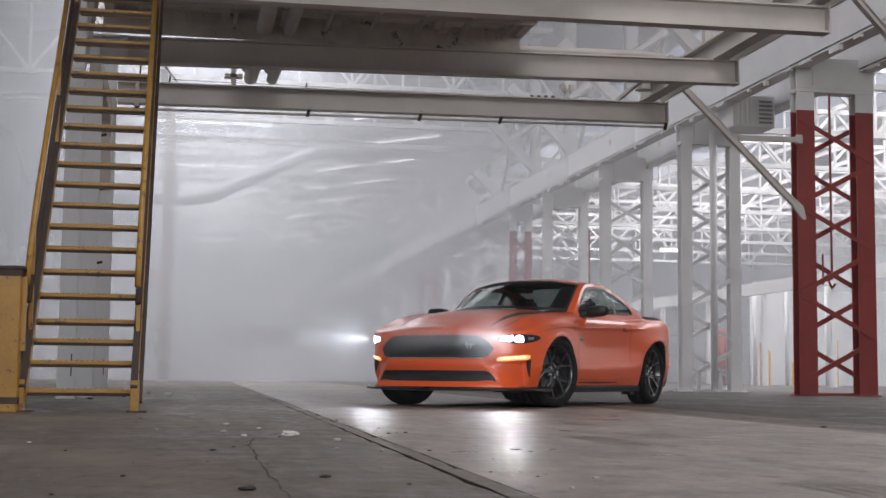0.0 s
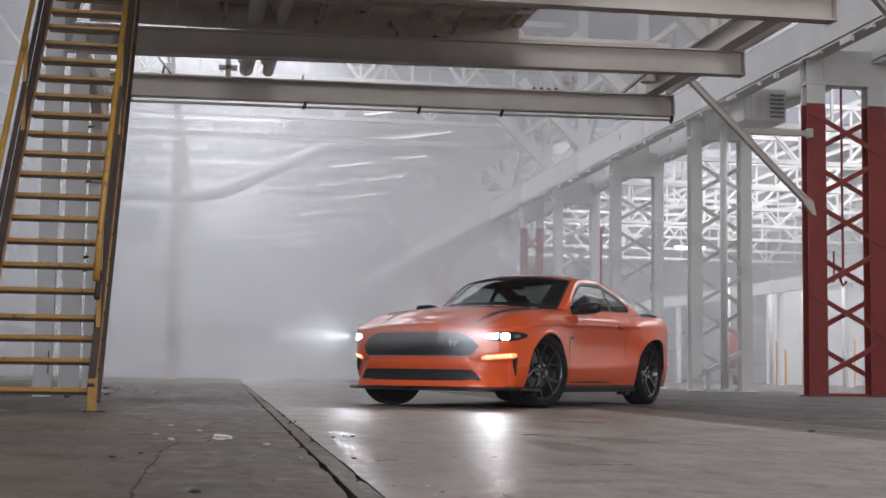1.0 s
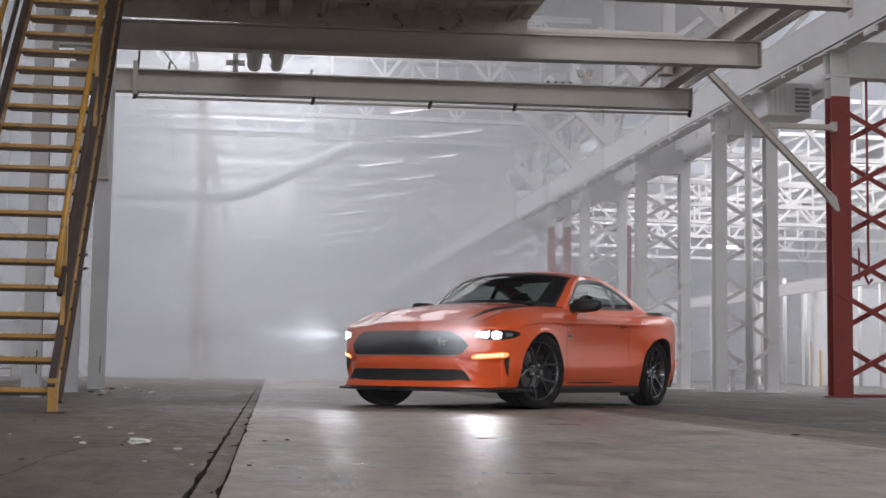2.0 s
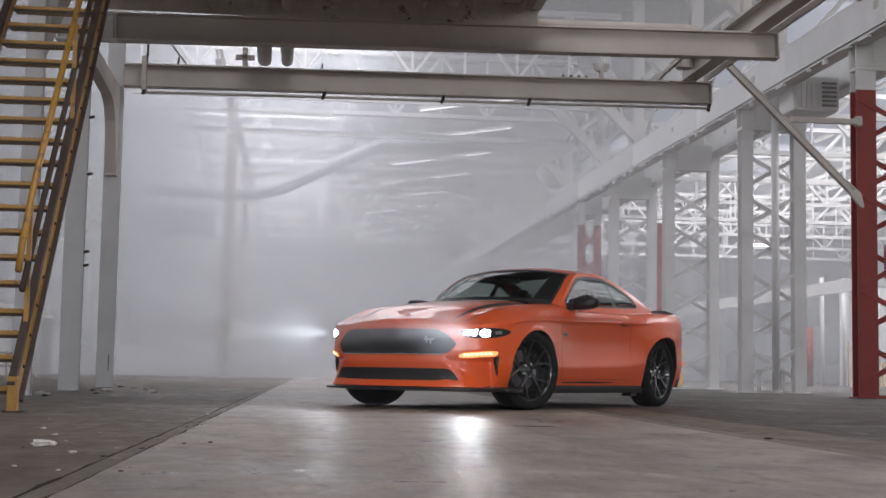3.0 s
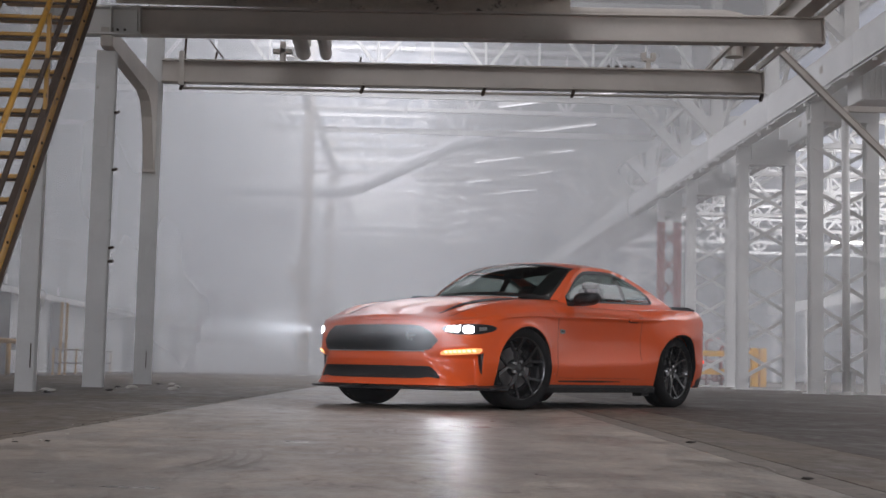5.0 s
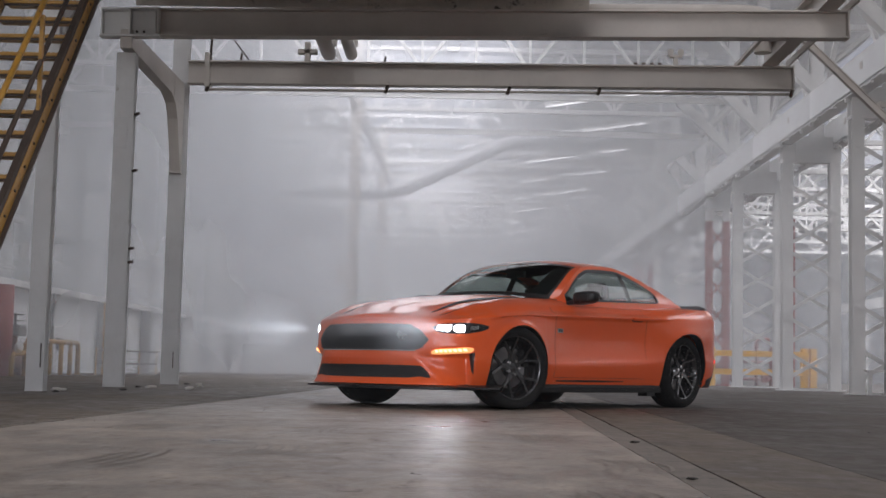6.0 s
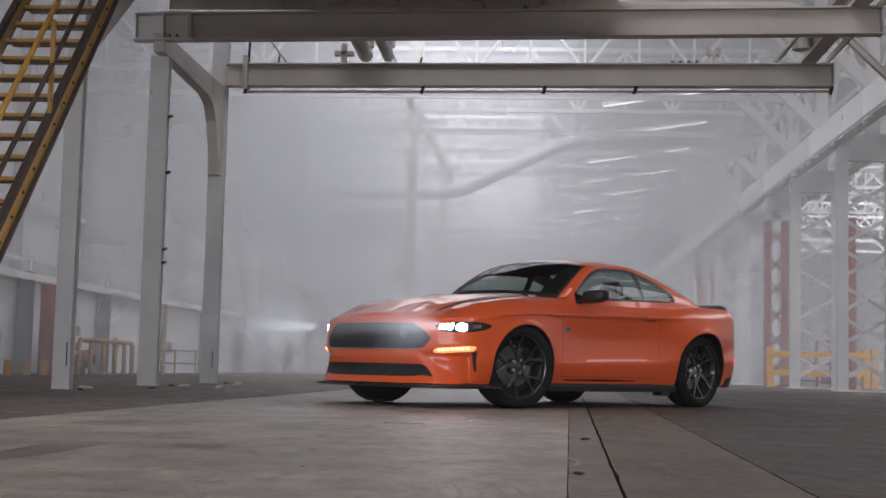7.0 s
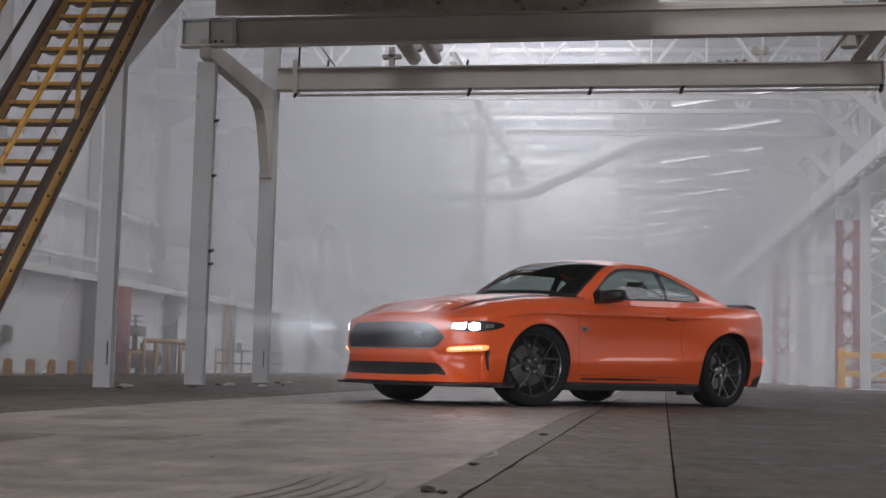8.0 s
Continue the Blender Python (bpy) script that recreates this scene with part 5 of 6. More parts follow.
panel("lower_intake", "front", [(-0.635, 0.250, 0.262), (-0.60, 0.254, 0.312), (-0.56, 0.260, 0.347), (-0.46, 0.25, 0.350), (0, 0.248, 0.351), (0.46, 0.25, 0.350), (0.56, 0.260, 0.347), (0.60, 0.254, 0.312), (0.635, 0.250, 0.262)], BLACK, car, 0.003, 50, 4, "black lower air intake")
for s in (1, -1):
    def mir(cols, s=s):
        return sorted((s * a, b, c) for a, b, c in cols)

    panel("air_scoop", "front", mir([(0.826, 0.405, 0.446), (0.842, 0.335, 0.452), (0.856, 0.292, 0.456), (0.868, 0.36, 0.460), (0.874, 0.43, 0.462)]), BLACK, car, 0.003, 20, 8, "black upright air slot")
    sig = panel("turn_signal", "front", mir([(0.640, 0.442, 0.458), (0.660, 0.440, 0.476), (0.776, 0.450, 0.492), (0.846, 0.460, 0.502), (0.868, 0.476, 0.498)]), AMBER, car, 0.010, 20, 2, "lit amber turn signal")
    for k in range(7):
        y0, z0 = 0.672 + 0.026 * k, 0.456 + 0.0024 * k
        panel("led_cell", "front", mir([(y0, z0, z0 + 0.019), (y0 + 0.015, z0, z0 + 0.020)]), LED, sig, 0.015, 2, 2)
    lamp = panel("headlight", "front", mir([(0.641, 0.648, 0.666), (0.668, 0.626, 0.680), (0.754, 0.610, 0.694), (0.830, 0.612, 0.700), (0.875, 0.624, 0.698), (0.900, 0.642, 0.690), (0.912, 0.660, 0.678)]), BLACK, car, 0.003, 24, 8, "slim swept headlight")
    panel("main_beam", "front", mir([(0.774, 0.636, 0.668), (0.800, 0.620, 0.686), (0.828, 0.630, 0.676)]), BEAMLIGHT, lamp, 0.012, 8, 6, "glaring lit headlight projector")
    panel("side_reflector", "front", mir([(0.856, 0.640, 0.672), (0.884, 0.648, 0.676)]), STEEL, lamp, 0.008, 6, 4)
    for k in range(3):
        a = 0.670 + 0.031 * k
        panel("light_bar", "front", mir([(a - 0.004, 0.634 - 0.005 * k, 0.644 - 0.003 * k), (a + 0.008, 0.632 - 0.005 * k, 0.676 + 0.004 * k), (a + 0.024, 0.652 - 0.004 * k, 0.679 + 0.004 * k)]), DRL, lamp, 0.010, 3, 3, "lit daytime light bar")

# front splitter
bm = B()
top, bot = [], []
edge = [q for q in spline([(0.915, 0.0), (0.907, 0.3), (0.868, 0.55), (0.795, 0.69), (0.69, 0.79), (0.54, 0.865), (0.42, 0.90), (0.35, 0.905)], 6)]
for s in (1, -1):
    seq = edge if s == 1 else edge[1:]
    row = []
    for q in seq:
        o = q + np.array((0.03 * ramp(q[0], 0.4, 0.8), 0.0))
        row.append((o, q))
    vs = [[bm.verts.new((o[0], s * o[1], 0.165)), bm.verts.new((o[0], s * o[1], 0.182)), bm.verts.new((q[0] - 0.12, s * max(0, q[1] - 0.05), 0.205)), bm.verts.new((q[0] - 0.16, s * max(0, q[1] - 0.1), 0.155))] for o, q in row]
    for a, c in zip(vs, vs[1:]):
        for k in range(4):
            bm.faces.new((a[k], a[(k + 1) % 4], c[(k + 1) % 4], c[k]))
part("splitter", bm, BLACK, car, "black front splitter")

# --- sills, side and hood details
for s, dr in ((1, "left"), (-1, "right")):
    part("sill", extrude(B(), (-0.40, s * 0.83, 0.0), (-2.32, s * 0.83, 0.0), [(-0.06, 0.145), (0.07, 0.145), (0.075, 0.19), (0.05, 0.215), (-0.06, 0.215)]), SHELL, car, "black sill extension")
    part("jack_pad", box(B(), -2.30, s * 0.80 - 0.05, 0.11, -2.16, s * 0.80 + 0.05, 0.15), BLACK, car)
    panel("door_gap", dr, [(-0.562, 0.27, 0.885), (-0.560, 0.27, 0.885)], BLACK, car, 0.0012, 1, 30)
    panel("door_gap", dr, [(-2.042, 0.45, 0.925), (-2.040, 0.45, 0.925)], BLACK, car, 0.0012, 1, 30)
    panel("door_gap", dr, [(-2.04, 0.273, 0.2755), (-0.56, 0.273, 0.2755)], BLACK, car, 0.0012, 30, 1)
    panel("hood_gap", "top", [(x, s * y - 0.0025, s * y + 0.0025) for x, y in ((-0.74, 0.70), (-0.3, 0.715), (0.1, 0.705), (0.4, 0.675), (0.62, 0.615))], BLACK, car, 0.0012, 40, 1)
    panel("side_slot", dr, [(-1.70, 0.242, 0.250), (-1.2, 0.236, 0.254), (-0.62, 0.238, 0.250)], BLACK, car, 0.002, 30, 1, "dark slot along the sill")
    panel("door_handle", dr, [(-1.97, 0.822, 0.842), (-1.93, 0.813, 0.850), (-1.83, 0.812, 0.850), (-1.79, 0.822, 0.842)], PAINT, car, 0.018, 12, 4, "body-coloured door handle", 0.022)
    # shade behind the handle, put in as a flat black panel
    panel("handle_recess", dr, [(-1.975, 0.814, 0.836), (-1.93, 0.803, 0.842), (-1.83, 0.802, 0.842), (-1.785, 0.814, 0.836)], BLACK, car, 0.0025, 12, 4, "black panel painted as the shade behind the door handle")
    bd = panel("fender_badge", dr, [(-0.685, 0.662, 0.698), (-0.60, 0.662, 0.698)], BADGE, car, 0.006, 6, 2, "small metal fender badge")
    panel("badge_mark", dr, [(-0.672, 0.671, 0.689), (-0.650, 0.671, 0.689)], BLACK, bd, 0.008, 2, 1)
    panel("badge_mark", dr, [(-0.636, 0.671, 0.689), (-0.614, 0.671, 0.689)], BLACK, bd, 0.008, 2, 1)
    panel("side_marker", dr, [(-3.455, 0.445, 0.475), (-3.40, 0.445, 0.475)], MARKER, car, 0.010, 4, 2, "lit red rear side marker")
    panel("rear_valance", dr, [(-3.60, 0.19, 0.37), (-3.40, 0.19, 0.315), (-3.22, 0.19, 0.275)], BLACK, car, 0.004, 14, 6, "black lower rear valance")
    panel("rear_valance", dr, [(-3.50, 0.20, 0.30), (-3.36, 0.198, 0.25), (-3.16, 0.197, 0.21)], BLACK, car, 0.003, 14, 3, "black lower rear trim")
    panel("hood_stripe", "top", sorted([(0.60, s * 0.50 - 0.004, s * 0.50 + 0.004), (0.45, s * 0.515 - 0.013, s * 0.515 + 0.013), (0.2, s * 0.525 - 0.024, s * 0.525 + 0.024), (-0.1, s * 0.53 - 0.030, s * 0.53 + 0.030), (-0.4, s * 0.535 - 0.034, s * 0.535 + 0.034), (-0.70, s * 0.54 - 0.036, s * 0.54 + 0.036)]), BLACK, car, 0.003, 40, 2, "matt black hood accent stripe")
    for k in range(3):
        y0 = s * (0.36 + 0.11 * k)
        panel("tail_lamp", "back", sorted([(y0, 0.80, 0.95), (y0 + s * 0.05, 0.80, 0.95)]), REDLENS, car, 0.006, 4, 6, "red tail lamp bar")
panel("rear_diffuser", "back", [(-0.56, 0.22, 0.32), (0.56, 0.22, 0.32)], BLACK, car, 0.004, 24, 3, "black rear diffuser")
part("cowl", bevelled(box(B(), -0.90, -0.60, 0.90, -0.62, 0.60, 0.945), 0.01), BLACK, car, "black cowl below the windshield")
bm = B()
prof = [(-3.42, 1.012), (-3.52, 1.028), (-3.62, 1.050), (-3.645, 1.046), (-3.63, 1.024), (-3.54, 0.985)]
rows = []
for k in range(17):
    y = -0.69 + 1.38 * k / 16
    e = ramp(0.72 - abs(y), 0.0, 0.10)
    sh = 0.10 * (abs(y) / 0.78) ** 2
    rows.append([bm.verts.new((x + sh * (1 if x < -3.5 else 0.3), y, 0.995 + (z - 0.995) * (0.45 + 0.55 * e) - 0.018 * (abs(y) / 0.78) ** 2)) for x, z in prof])
for a, c in zip(rows, rows[1:]):
    for k in range(6):
        bm.faces.new((a[k], a[(k + 1) % 6], c[(k + 1) % 6], c[k]))
bm.faces.new(rows[0])
bm.faces.new(rows[-1][::-1])
part("spoiler", bm, BLACK, car, "black lip spoiler")

# --- greenhouse
belt_y = curve([(-0.82, 0.745), (-1.0, 0.775), (-1.4, 0.785), (-1.9, 0.78), (-2.3, 0.765), (-2.6, 0.745), (-2.95, 0.70), (-3.1, 0.67)])
belt_z = curve([(-0.82, 0.935), (-1.0, 0.943), (-1.5, 0.957), (-2.15, 0.980), (-2.5, 0.995), (-2.65, 0.990), (-2.8, 0.980), (-2.95, 0.970), (-3.1, 0.965)])
rail_y = curve([(-0.82, 0.740), (-1.0, 0.715), (-1.26, 0.658), (-1.6, 0.618), (-2.0, 0.605), (-2.3, 0.625), (-2.6, 0.645), (-2.95, 0.665), (-3.1, 0.66)])
rail_z = curve([(-0.82, 0.965), (-1.0, 1.098), (-1.26, 1.258), (-1.4, 1.300), (-1.6, 1.316), (-1.87, 1.322), (-2.1, 1.293), (-2.3, 1.246), (-2.6, 1.160), (-2.85, 1.080), (-2.95, 1.045), (-3.1, 1.0)])
roof_z = curve([(-0.82, 1.005), (-1.0, 1.145), (-1.26, 1.328), (-1.4, 1.366), (-1.6, 1.384), (-1.8, 1.383), (-2.0, 1.360), (-2.3, 1.285), (-2.6, 1.180), (-2.85, 1.085), (-2.95, 1.046), (-3.1, 1.0)])
XS = sorted(set([-0.82 - 0.0426 * k for k in range(54)] + [-1.27, -1.31, -2.12, -2.16, -2.82, -2.86, -0.86]), reverse=True)


def over(x, s):
    """A point of the roof skin: s from -1 to 1 between the rails."""
    yr = rail_y(x)
    return Vector((x + 0.32 * (1 - abs(s) ** 2.4) * ramp(x, -1.6, -0.82), yr * s, rail_z(x) + (roof_z(x) - rail_z(x)) * (1 - abs(s) ** 2.4)))


def flank(x, v, s):
    """A point of the side of the cabin: v from the belt (0) up to the rail (1)."""
    y = belt_y(x) + (rail_y(x) - belt_y(x)) * (v + 0.10 * math.sin(math.pi * v) * -1)
    return Vector((x, s * y, belt_z(x) + (rail_z(x) - belt_z(x) if v > 0 else 0.36) * v))


SS = [-1 + 2 * k / 32 for k in range(33)]
SS = sorted(set(SS + [-0.93, 0.93, -0.90, 0.90]))
skins = {"roof": B(), "windshield": B(), "rear_window": B(), "glass_edge": B()}
for x0, x1 in zip(XS, XS[1:]):
    for s0, s1 in zip(SS, SS[1:]):
        xm, sm = (x0 + x1) / 2, abs(s0 + s1) / 2
        kind = "roof"
        if xm > -1.27 and sm < 0.93:
            kind = "windshield" if xm < -0.86 and sm < 0.90 else "glass_edge"
        elif -1.31 < xm <= -1.27 and sm < 0.93:
            kind = "glass_edge"
        elif xm < -2.12 and sm < 0.93:
            kind = "rear_window" if -2.82 < xm < -2.16 and sm < 0.90 else "glass_edge" if xm > -2.86 else "roof"
        bmx = skins[kind]
        bmx.faces.new([bmx.verts.new(over(x, s)) for x, s in ((x0, s0), (x0, s1), (x1, s1), (x1, s0))])
top_v = curve([(-0.93, 0.66), (-1.1, 0.85), (-1.4, 0.915), (-1.9, 0.905), (-2.15, 0.845), (-2.35, 0.74), (-2.46, 0.62), (-2.52, 0.46), (-2.54, 0.26)])
low_v = curve([(-0.93, 0.10), (-1.1, 0.05), (-2.40, 0.05), (-2.50, 0.09), (-2.54, 0.20)])


def side_skin(bmx, s, xs, lo, hi, nv, into=0.0):
    rows = [[bmx.verts.new(flank(x, lo(x) + (hi(x) - lo(x)) * j / nv, s) - Vector((0, s * into, 0))) for j in range(nv + 1)] for x in xs]
    for a, c in zip(rows, rows[1:]):
        for j in range(nv):
            bmx.faces.new((a[j], a[j + 1], c[j + 1], c[j]))


one, nil = (lambda x: 1.0), (lambda x: -0.15)
win_x = [-0.93 - 1.61 * k / 48 for k in range(49)]
for s in (1, -1):
    side_skin(skins["roof"], s, win_x, top_v, one, 3)
    side_skin(skins["roof"], s, win_x, nil, low_v, 2)
    side_skin(skins["roof"], s, [-0.82, -0.85, -0.89, -0.93], nil, one, 4)
    side_skin(skins["roof"], s, [-2.54 - 0.04 * k for k in range(15)], nil, one, 6)
    g = B()
    side_skin(g, s, [x for x in win_x if x > -1.99], low_v, top_v, 6, 0.012)
    part("door_window", g, SIDEGLASS, car, "clear side window", smooth=True)
    g = B()
    side_skin(g, s, [x for x in win_x if x < -1.97], low_v, top_v, 6, 0.012)
    part("quarter_window", g, SIDEGLASS, car, "clear rear quarter window", smooth=True)
    side_skin(skins["glass_edge"], s, [-1.94, -1.98, -2.03], low_v, top_v, 4, 0.016)
    tr = B()
    ftop = curve([(x, top_v(x) - (0.085 if x < -1.05 else 0.10)) for x in win_x])
    side_skin(tr, s, win_x, ftop, top_v, 1, -0.003)
    side_skin(tr, s, win_x, low_v, (lambda x: low_v(x) + 0.05), 1, -0.003)
    part("window_trim", tr, BLACK, car, "black window surround")
for k, bmx in skins.items():
    bmesh.ops.remove_doubles(bmx, verts=bmx.verts, dist=0.0008)
    part(k, bmx, {"roof": PAINT, "windshield": GLASS, "rear_window": GLASS, "glass_edge": BLACK}[k], car,
         {"roof": "orange roof and pillars", "windshield": "raked clear windshield", "rear_window": "sloping rear window", "glass_edge": "black glass border"}[k], smooth=True)

bm = B()
lx = [-1.33 - 0.08 * k for k in range(11)]
rows = [[bm.verts.new(over(x, s_) - Vector((0, 0, 0.022))) for s_ in [-0.96 + 1.92 * k / 16 for k in range(17)]] for x in lx]
for r1, r2 in zip(rows, rows[1:]):
    for k in range(16):
        bm.faces.new((r1[k], r1[k + 1], r2[k + 1], r2[k]))
part("headliner", bm, SEAT, car, "dark roof lining", smooth=True)
for s in (1, -1):
    bm = B()
    side_skin(bm, s, [-2.56 - 0.05 * k for k in range(7)], (lambda x: 0.0), (lambda x: 0.95), 3, 0.03)
    part("pillar_lining", bm, SEAT, car, "dark rear pillar lining", smooth=True)

for s in (1, -1):
    bm = B()
    rows = [[bm.verts.new(over(-0.84 - 0.05 * k, s * w) - Vector((0.01, 0, 0.025))) for w in (0.70, 0.80, 0.94)] for k in range(10)]
    for r1, r2 in zip(rows, rows[1:]):
        for k in range(2):
            bm.faces.new((r1[k], r1[k + 1], r2[k + 1], r2[k]))
    part("pillar_lining", bm, SEAT, car, "dark windshield pillar lining", smooth=True)

# --- mirrors
for s in (1, -1):
    bm = B()
    bmesh.ops.create_uvsphere(bm, u_segments=20, v_segments=12, radius=1)
    for v in bm.verts:
        c = v.co
        q = [math.copysign(abs(w) ** 0.6, w) for w in c]
        v.co = Vector((-0.985 + 0.085 * q[0] * (1.0 - 0.3 * c.y * s), s * 0.955 + 0.118 * q[1], 0.985 + 0.058 * q[2] * (1 - 0.18 * c.y * s) + 0.014 * c.y * s))
        v.co.x = max(v.co.x, -1.035)
    mr = part("door_mirror", bm, BLACK, car, "black door mirror", smooth=True)
    part("mirror_arm", bar(B(), (-0.97, s * 0.76, 0.938), (-0.975, s * 0.90, 0.945), 0.08, 0.03), BLACK, mr)

# --- cabin
part("cabin_floor", box(B(), -2.85, -0.74, 0.25, -0.7, 0.74, 0.30), SHELL, car)
part("cabin_wall", box(B(), -2.85, -0.78, 0.30, -0.75, -0.72, 0.90), SHELL, car)
part("cabin_wall", box(B(), -2.85, 0.72, 0.30, -0.75, 0.78, 0.90), SHELL, car)
part("dashboard", bevelled(box(B(), -1.22, -0.71, 0.62, -0.80, 0.71, 0.935), 0.03, 2), SHELL, car, "dark dashboard")
part("parcel_shelf", box(B(), -2.84, -0.68, 0.93, -2.45, 0.68, 0.97), SHELL, car)
for y in (0.36, -0.36):
    seat = part("front_seat", bevelled(extrude(B(), (-1.72, y, 0.50), (-1.98, y, 1.03), [(-0.25, -0.08), (0.25, -0.08), (0.22, 0.07), (-0.22, 0.07)], (1, 0, 0)), 0.04, 2), SEAT, car, "dark bucket seat")
    part("seat_base", bevelled(box(B(), -1.76, y - 0.25, 0.40, -1.25, y + 0.25, 0.55), 0.04, 2), SEAT, seat)
    part("headrest", bevelled(box(B(), -2.06, y - 0.14, 1.01, -1.95, y + 0.14, 1.19), 0.045, 3), SEAT, seat)
    part("rear_seat", bevelled(extrude(B(), (-2.35, y, 0.50), (-2.58, y, 0.97), [(-0.30, -0.07), (0.30, -0.07), (0.28, 0.06), (-0.28, 0.06)], (1, 0, 0)), 0.03, 2), SEAT, car, "dark rear seat")
bm = B()
ringp = [(math.cos(2 * math.pi * k / 24), math.sin(2 * math.pi * k / 24)) for k in range(25)]
bent_pipe(bm, [(-1.36 - 0.07 * c, 0.36 + 0.18 * d, 0.87 + 0.165 * c) for d, c in ringp], 0.016, 8)
wheel_s = part("steering_wheel", bm, BLACK, car, "dark steering wheel", smooth=True)
part("spoke", bar(B(), (-1.36, 0.19, 0.87), (-1.36, 0.53, 0.87), 0.03, 0.05), BLACK, wheel_s)
part("mirror_inside", bevelled(box(B(), -1.20, -0.11, 1.20, -1.17, 0.11, 1.26), 0.01), BLACK, car)

# --- underbody and wheel wells
part("underbody", box(B(), -3.40, -0.60, 0.17, 0.60, 0.60, 0.34), SHELL, car)
part("underbody", box(B(), -2.30, -0.86, 0.17, -0.42, 0.86, 0.30), SHELL, car)
part("underbody", box(B(), -3.45, -0.55, 0.24, -3.15, 0.55, 0.60), SHELL, car)
part("engine_bay", box(B(), 0.40, -0.60, 0.24, 0.58, 0.60, 0.62), SHELL, car)
for xc, r in ((AXLE_F, ARCH_F), (AXLE_R, ARCH_R)):
    for s in (1, -1):
        bm = B()
        arch = [(r, 0.205)] + [(r * math.cos(math.pi * k / 24), HUB + r * ARCH_UP[r] * math.sin(math.pi * k / 24)) for k in range(25)] + [(-r, 0.205)]
        a = [bm.verts.new((xc + dx * 0.995, s * 0.85, z - 0.004)) for dx, z in arch]
        c = [bm.verts.new((xc + dx * 0.995, s * 0.50, z - 0.004)) for dx, z in arch]
        for k in range(26):
            bm.faces.new((a[k], a[k + 1], c[k + 1], c[k]))
        bm.faces.new(c)
        part("wheel_well", bm, SHELL, car, smooth=False)

# --- wheels


def lathe(bm, prof, n=48):
    """Turns a profile of (y, radius) round the y axis."""
    rings = [[bm.verts.new((r * math.cos(2 * math.pi * k / n), y, r * math.sin(2 * math.pi * k / n))) for k in range(n)] for y, r in prof]
    for a, c in zip(rings, rings[1:]):
        for k in range(n):
            bm.faces.new((a[k], a[(k + 1) % n], c[(k + 1) % n], c[k]))
    return bm


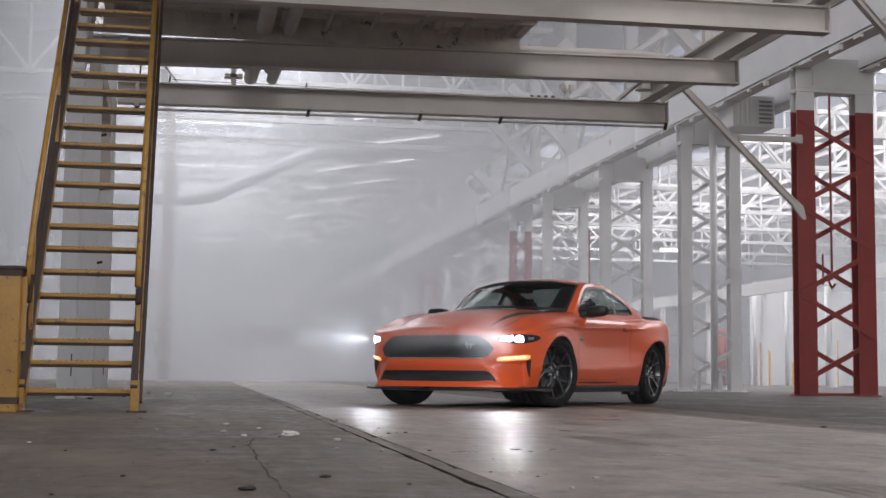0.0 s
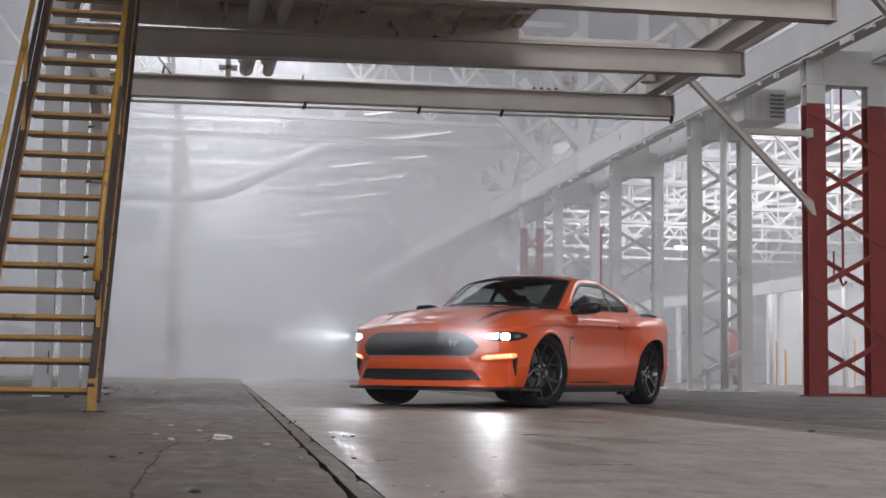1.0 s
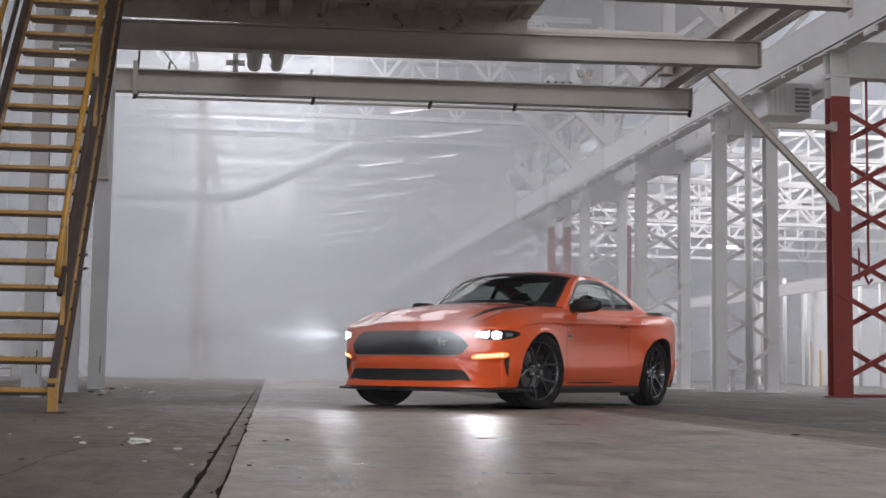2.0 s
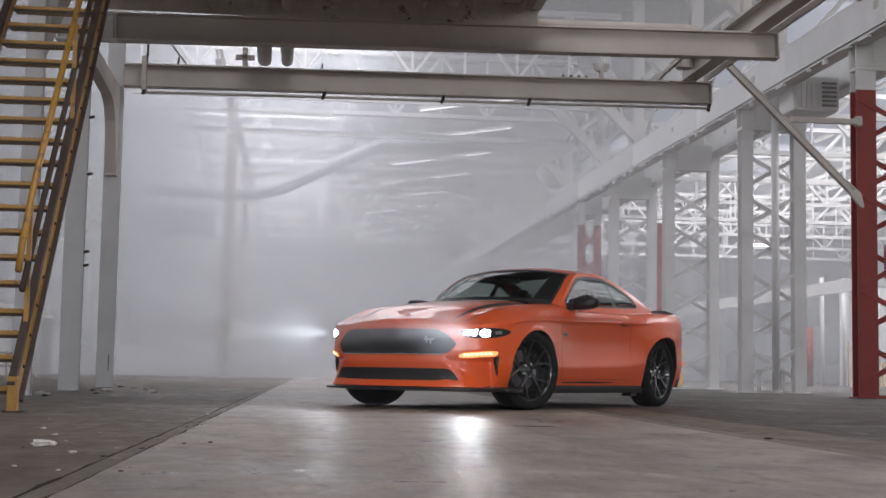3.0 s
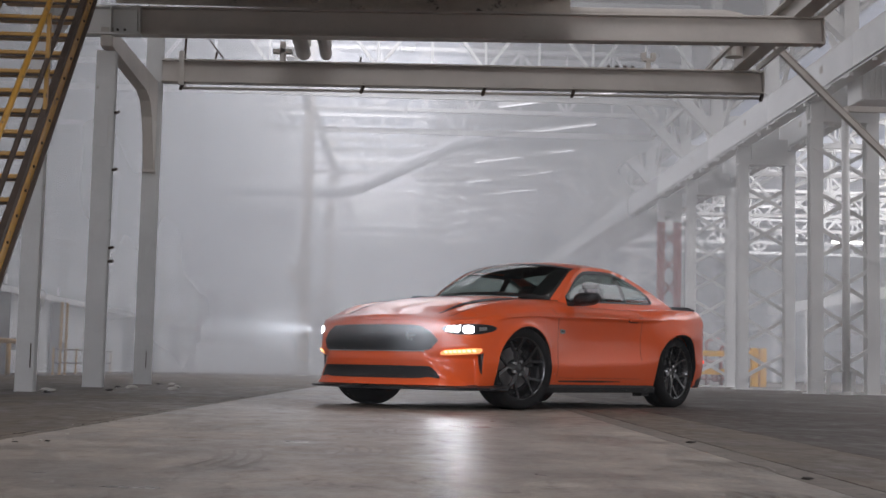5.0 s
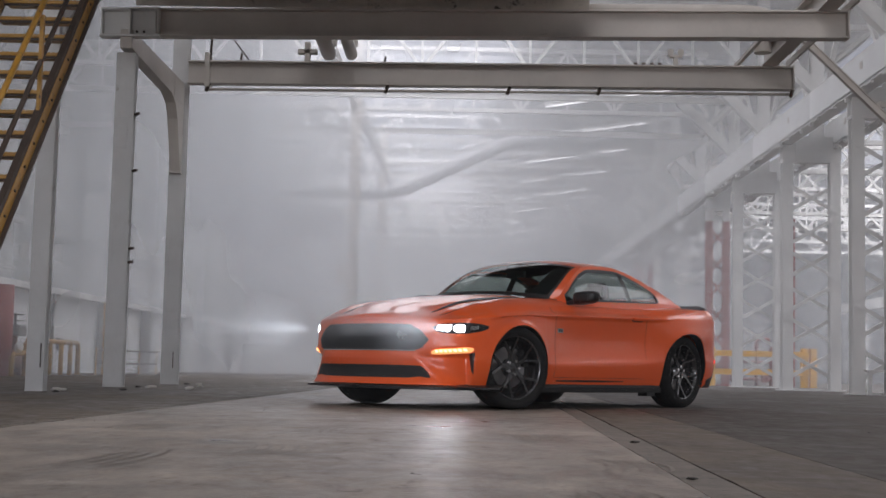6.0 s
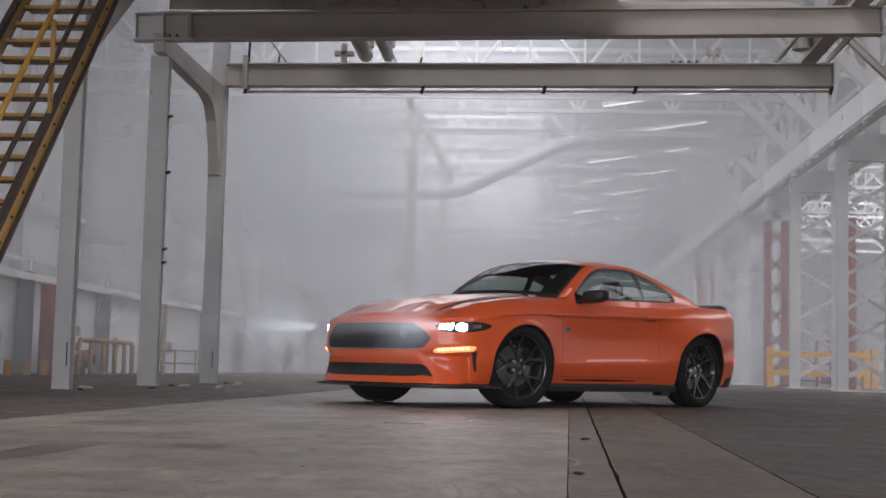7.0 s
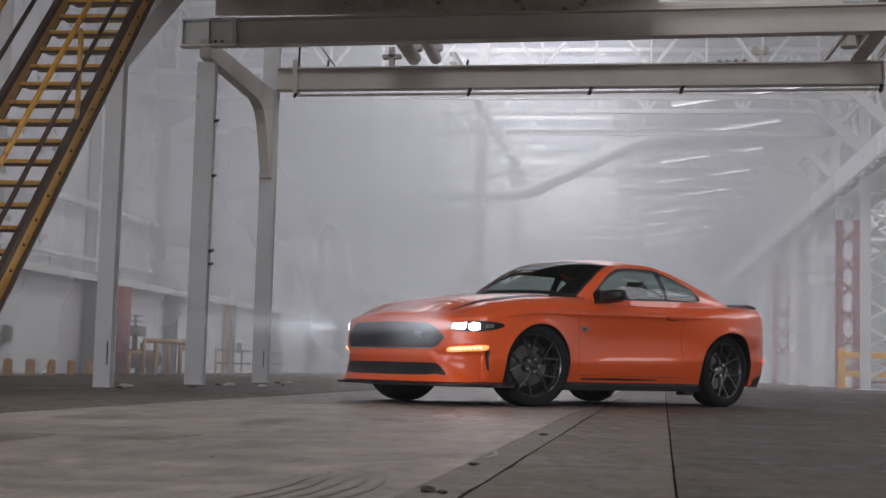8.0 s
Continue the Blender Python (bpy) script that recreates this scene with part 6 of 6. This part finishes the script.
def wheel(xc, yc, turn, steer=0.0):
    """A wheel whose outer face looks to +y."""
    w = part("wheel", lathe(B(), [(-0.10, 0.14), (-0.10, 0.236), (0.02, 0.248), (0.09, 0.259), (0.106, 0.268), (0.111, 0.265), (0.098, 0.255), (0.03, 0.241), (-0.09, 0.227), (-0.10, 0.14)]), RIM, car, "dark alloy wheel", smooth=True)
    part("tyre", lathe(B(), [(-0.105, 0.226), (-0.125, 0.255), (-0.128, 0.305), (-0.115, 0.340), (-0.09, 0.349), (-0.045, 0.3505), (-0.04, 0.345), (-0.034, 0.3505), (0.034, 0.3505), (0.04, 0.345), (0.045, 0.3505), (0.09, 0.349), (0.115, 0.340), (0.129, 0.318), (0.131, 0.300), (0.126, 0.280), (0.110, 0.264)], 64), TYRE, w, "low-profile black tyre", smooth=True)
    part("brake_disc", lathe(B(), [(-0.02, 0.06), (-0.02, 0.175), (0.0, 0.175), (0.0, 0.06)]), DISC, w, "dull steel brake disc", smooth=False)
    part("hub", lathe(B(), [(0.0, 0.075), (0.055, 0.07), (0.062, 0.03), (0.062, 0.001)], 24), RIM, w, smooth=True)
    part("barrel_back", lathe(B(), [(-0.04, 0.225), (-0.045, 0.001)], 32), SHELL, w)
    for k in range(5):
        a0 = 2 * math.pi * k / 5 + 0.3
        sp = B()
        c, s = math.cos(a0), math.sin(a0)
        bar(sp, (0.04 * c, 0.052, 0.04 * s), (0.125 * c, 0.06, 0.125 * s), 0.034, 0.03, (0, 1, 0))
        for da in (-0.30, 0.30):
            bar(sp, (0.115 * c, 0.058, 0.115 * s), (0.257 * math.cos(a0 + da), 0.094, 0.257 * math.sin(a0 + da)), 0.019, 0.028, (0, 1, 0))
        part("spoke", sp, RIM, w)
        lug = a0 + math.pi / 5
        part("lug_nut", rod(B(), (0.057 * math.cos(lug), 0.055, 0.057 * math.sin(lug)), (0.057 * math.cos(lug), 0.080, 0.057 * math.sin(lug)), 0.0135, 8), STEEL, w)
    cal = B()
    for k in range(8):
        a1, a2 = 2.4 + 0.11 * k, 2.4 + 0.11 * (k + 1)
        bar(cal, (0.165 * math.cos(a1), 0.01, 0.165 * math.sin(a1)), (0.165 * math.cos(a2), 0.01, 0.165 * math.sin(a2)), 0.06, 0.06, (0, 1, 0))
    part("brake_caliper", cal, SHELL, w)
    w.matrix_basis = Matrix.Translation((xc, yc, HUB)) @ Matrix.Rotation(steer, 4, "Z") @ Matrix.Rotation(0 if yc > 0 else math.pi, 4, "Z") @ Matrix.Rotation(turn, 4, "Y")
    return w


for xc, yc, turn in ((AXLE_F, 0.797, 0.2), (AXLE_F, -0.797, 0.9), (AXLE_R, 0.800, 0.5), (AXLE_R, -0.800, 1.4)):
    wheel(xc, yc, turn, radians(-14) if xc == AXLE_F else 0.0)
car.matrix_world = CAR

# dipped beams
for s in (1, -1):
    d = bpy.data.lights.new("headlight_beam", "SPOT")
    d.energy, d.spot_size, d.spot_blend, d.shadow_soft_size, d.color = 62, radians(92), 1.0, 0.03, (0.88, 0.95, 1.0)
    d.specular_factor = 0.02
    ob = new("headlight_beam", d)
    ob.matrix_world = CAR @ look((0.74, s * 0.74, 0.655), (5.0, s * 0.80, 0.78))

# smoke discs shaped as the beams, and wider ones as glare before each lamp
def puffs(s, x, end, r0, grow, step, thick):
    bm = B()
    uv = bm.loops.layers.uv.new("uv")
    while x < end:
        r = r0 + grow * (x - 0.7)
        mid = Vector((x, s * (0.78 + 0.03 * (x - 0.7)), 0.655 - 0.012 * (x - 0.7)))
        hub = bm.verts.new(mid)
        ring = [bm.verts.new(mid + Vector((0.10 * r * math.sin(3 * q + x), r * math.cos(q), r * math.sin(q)))) for q in [2 * math.pi * k / 12 for k in range(12)]]
        for k in range(12):
            f = bm.faces.new((hub, ring[k], ring[(k + 1) % 12]))
            for lp, place in zip(f.loops, ((0, 0), *((math.cos(2 * math.pi * i / 12), math.sin(2 * math.pi * i / 12)) for i in (k, k + 1)))):
                lp[uv].uv = place
        x += step * (1 + 0.286 * (x - 0.7))
    ob = part("smoke_wisp", bm, wisp("beam_shape", thick), smooth=True)
    tagged(ob, "string of smoke discs shaped as headlight beam and glare", "smoke", kind="stuff")
    ob.matrix_world = CAR


for s in (1, -1):
    puffs(s, 0.80, 3.2, 0.05, 0.075, 0.042, 0.26)
    puffs(s, 1.00, 1.45, 0.30, 0.10, 0.07, 0.10)
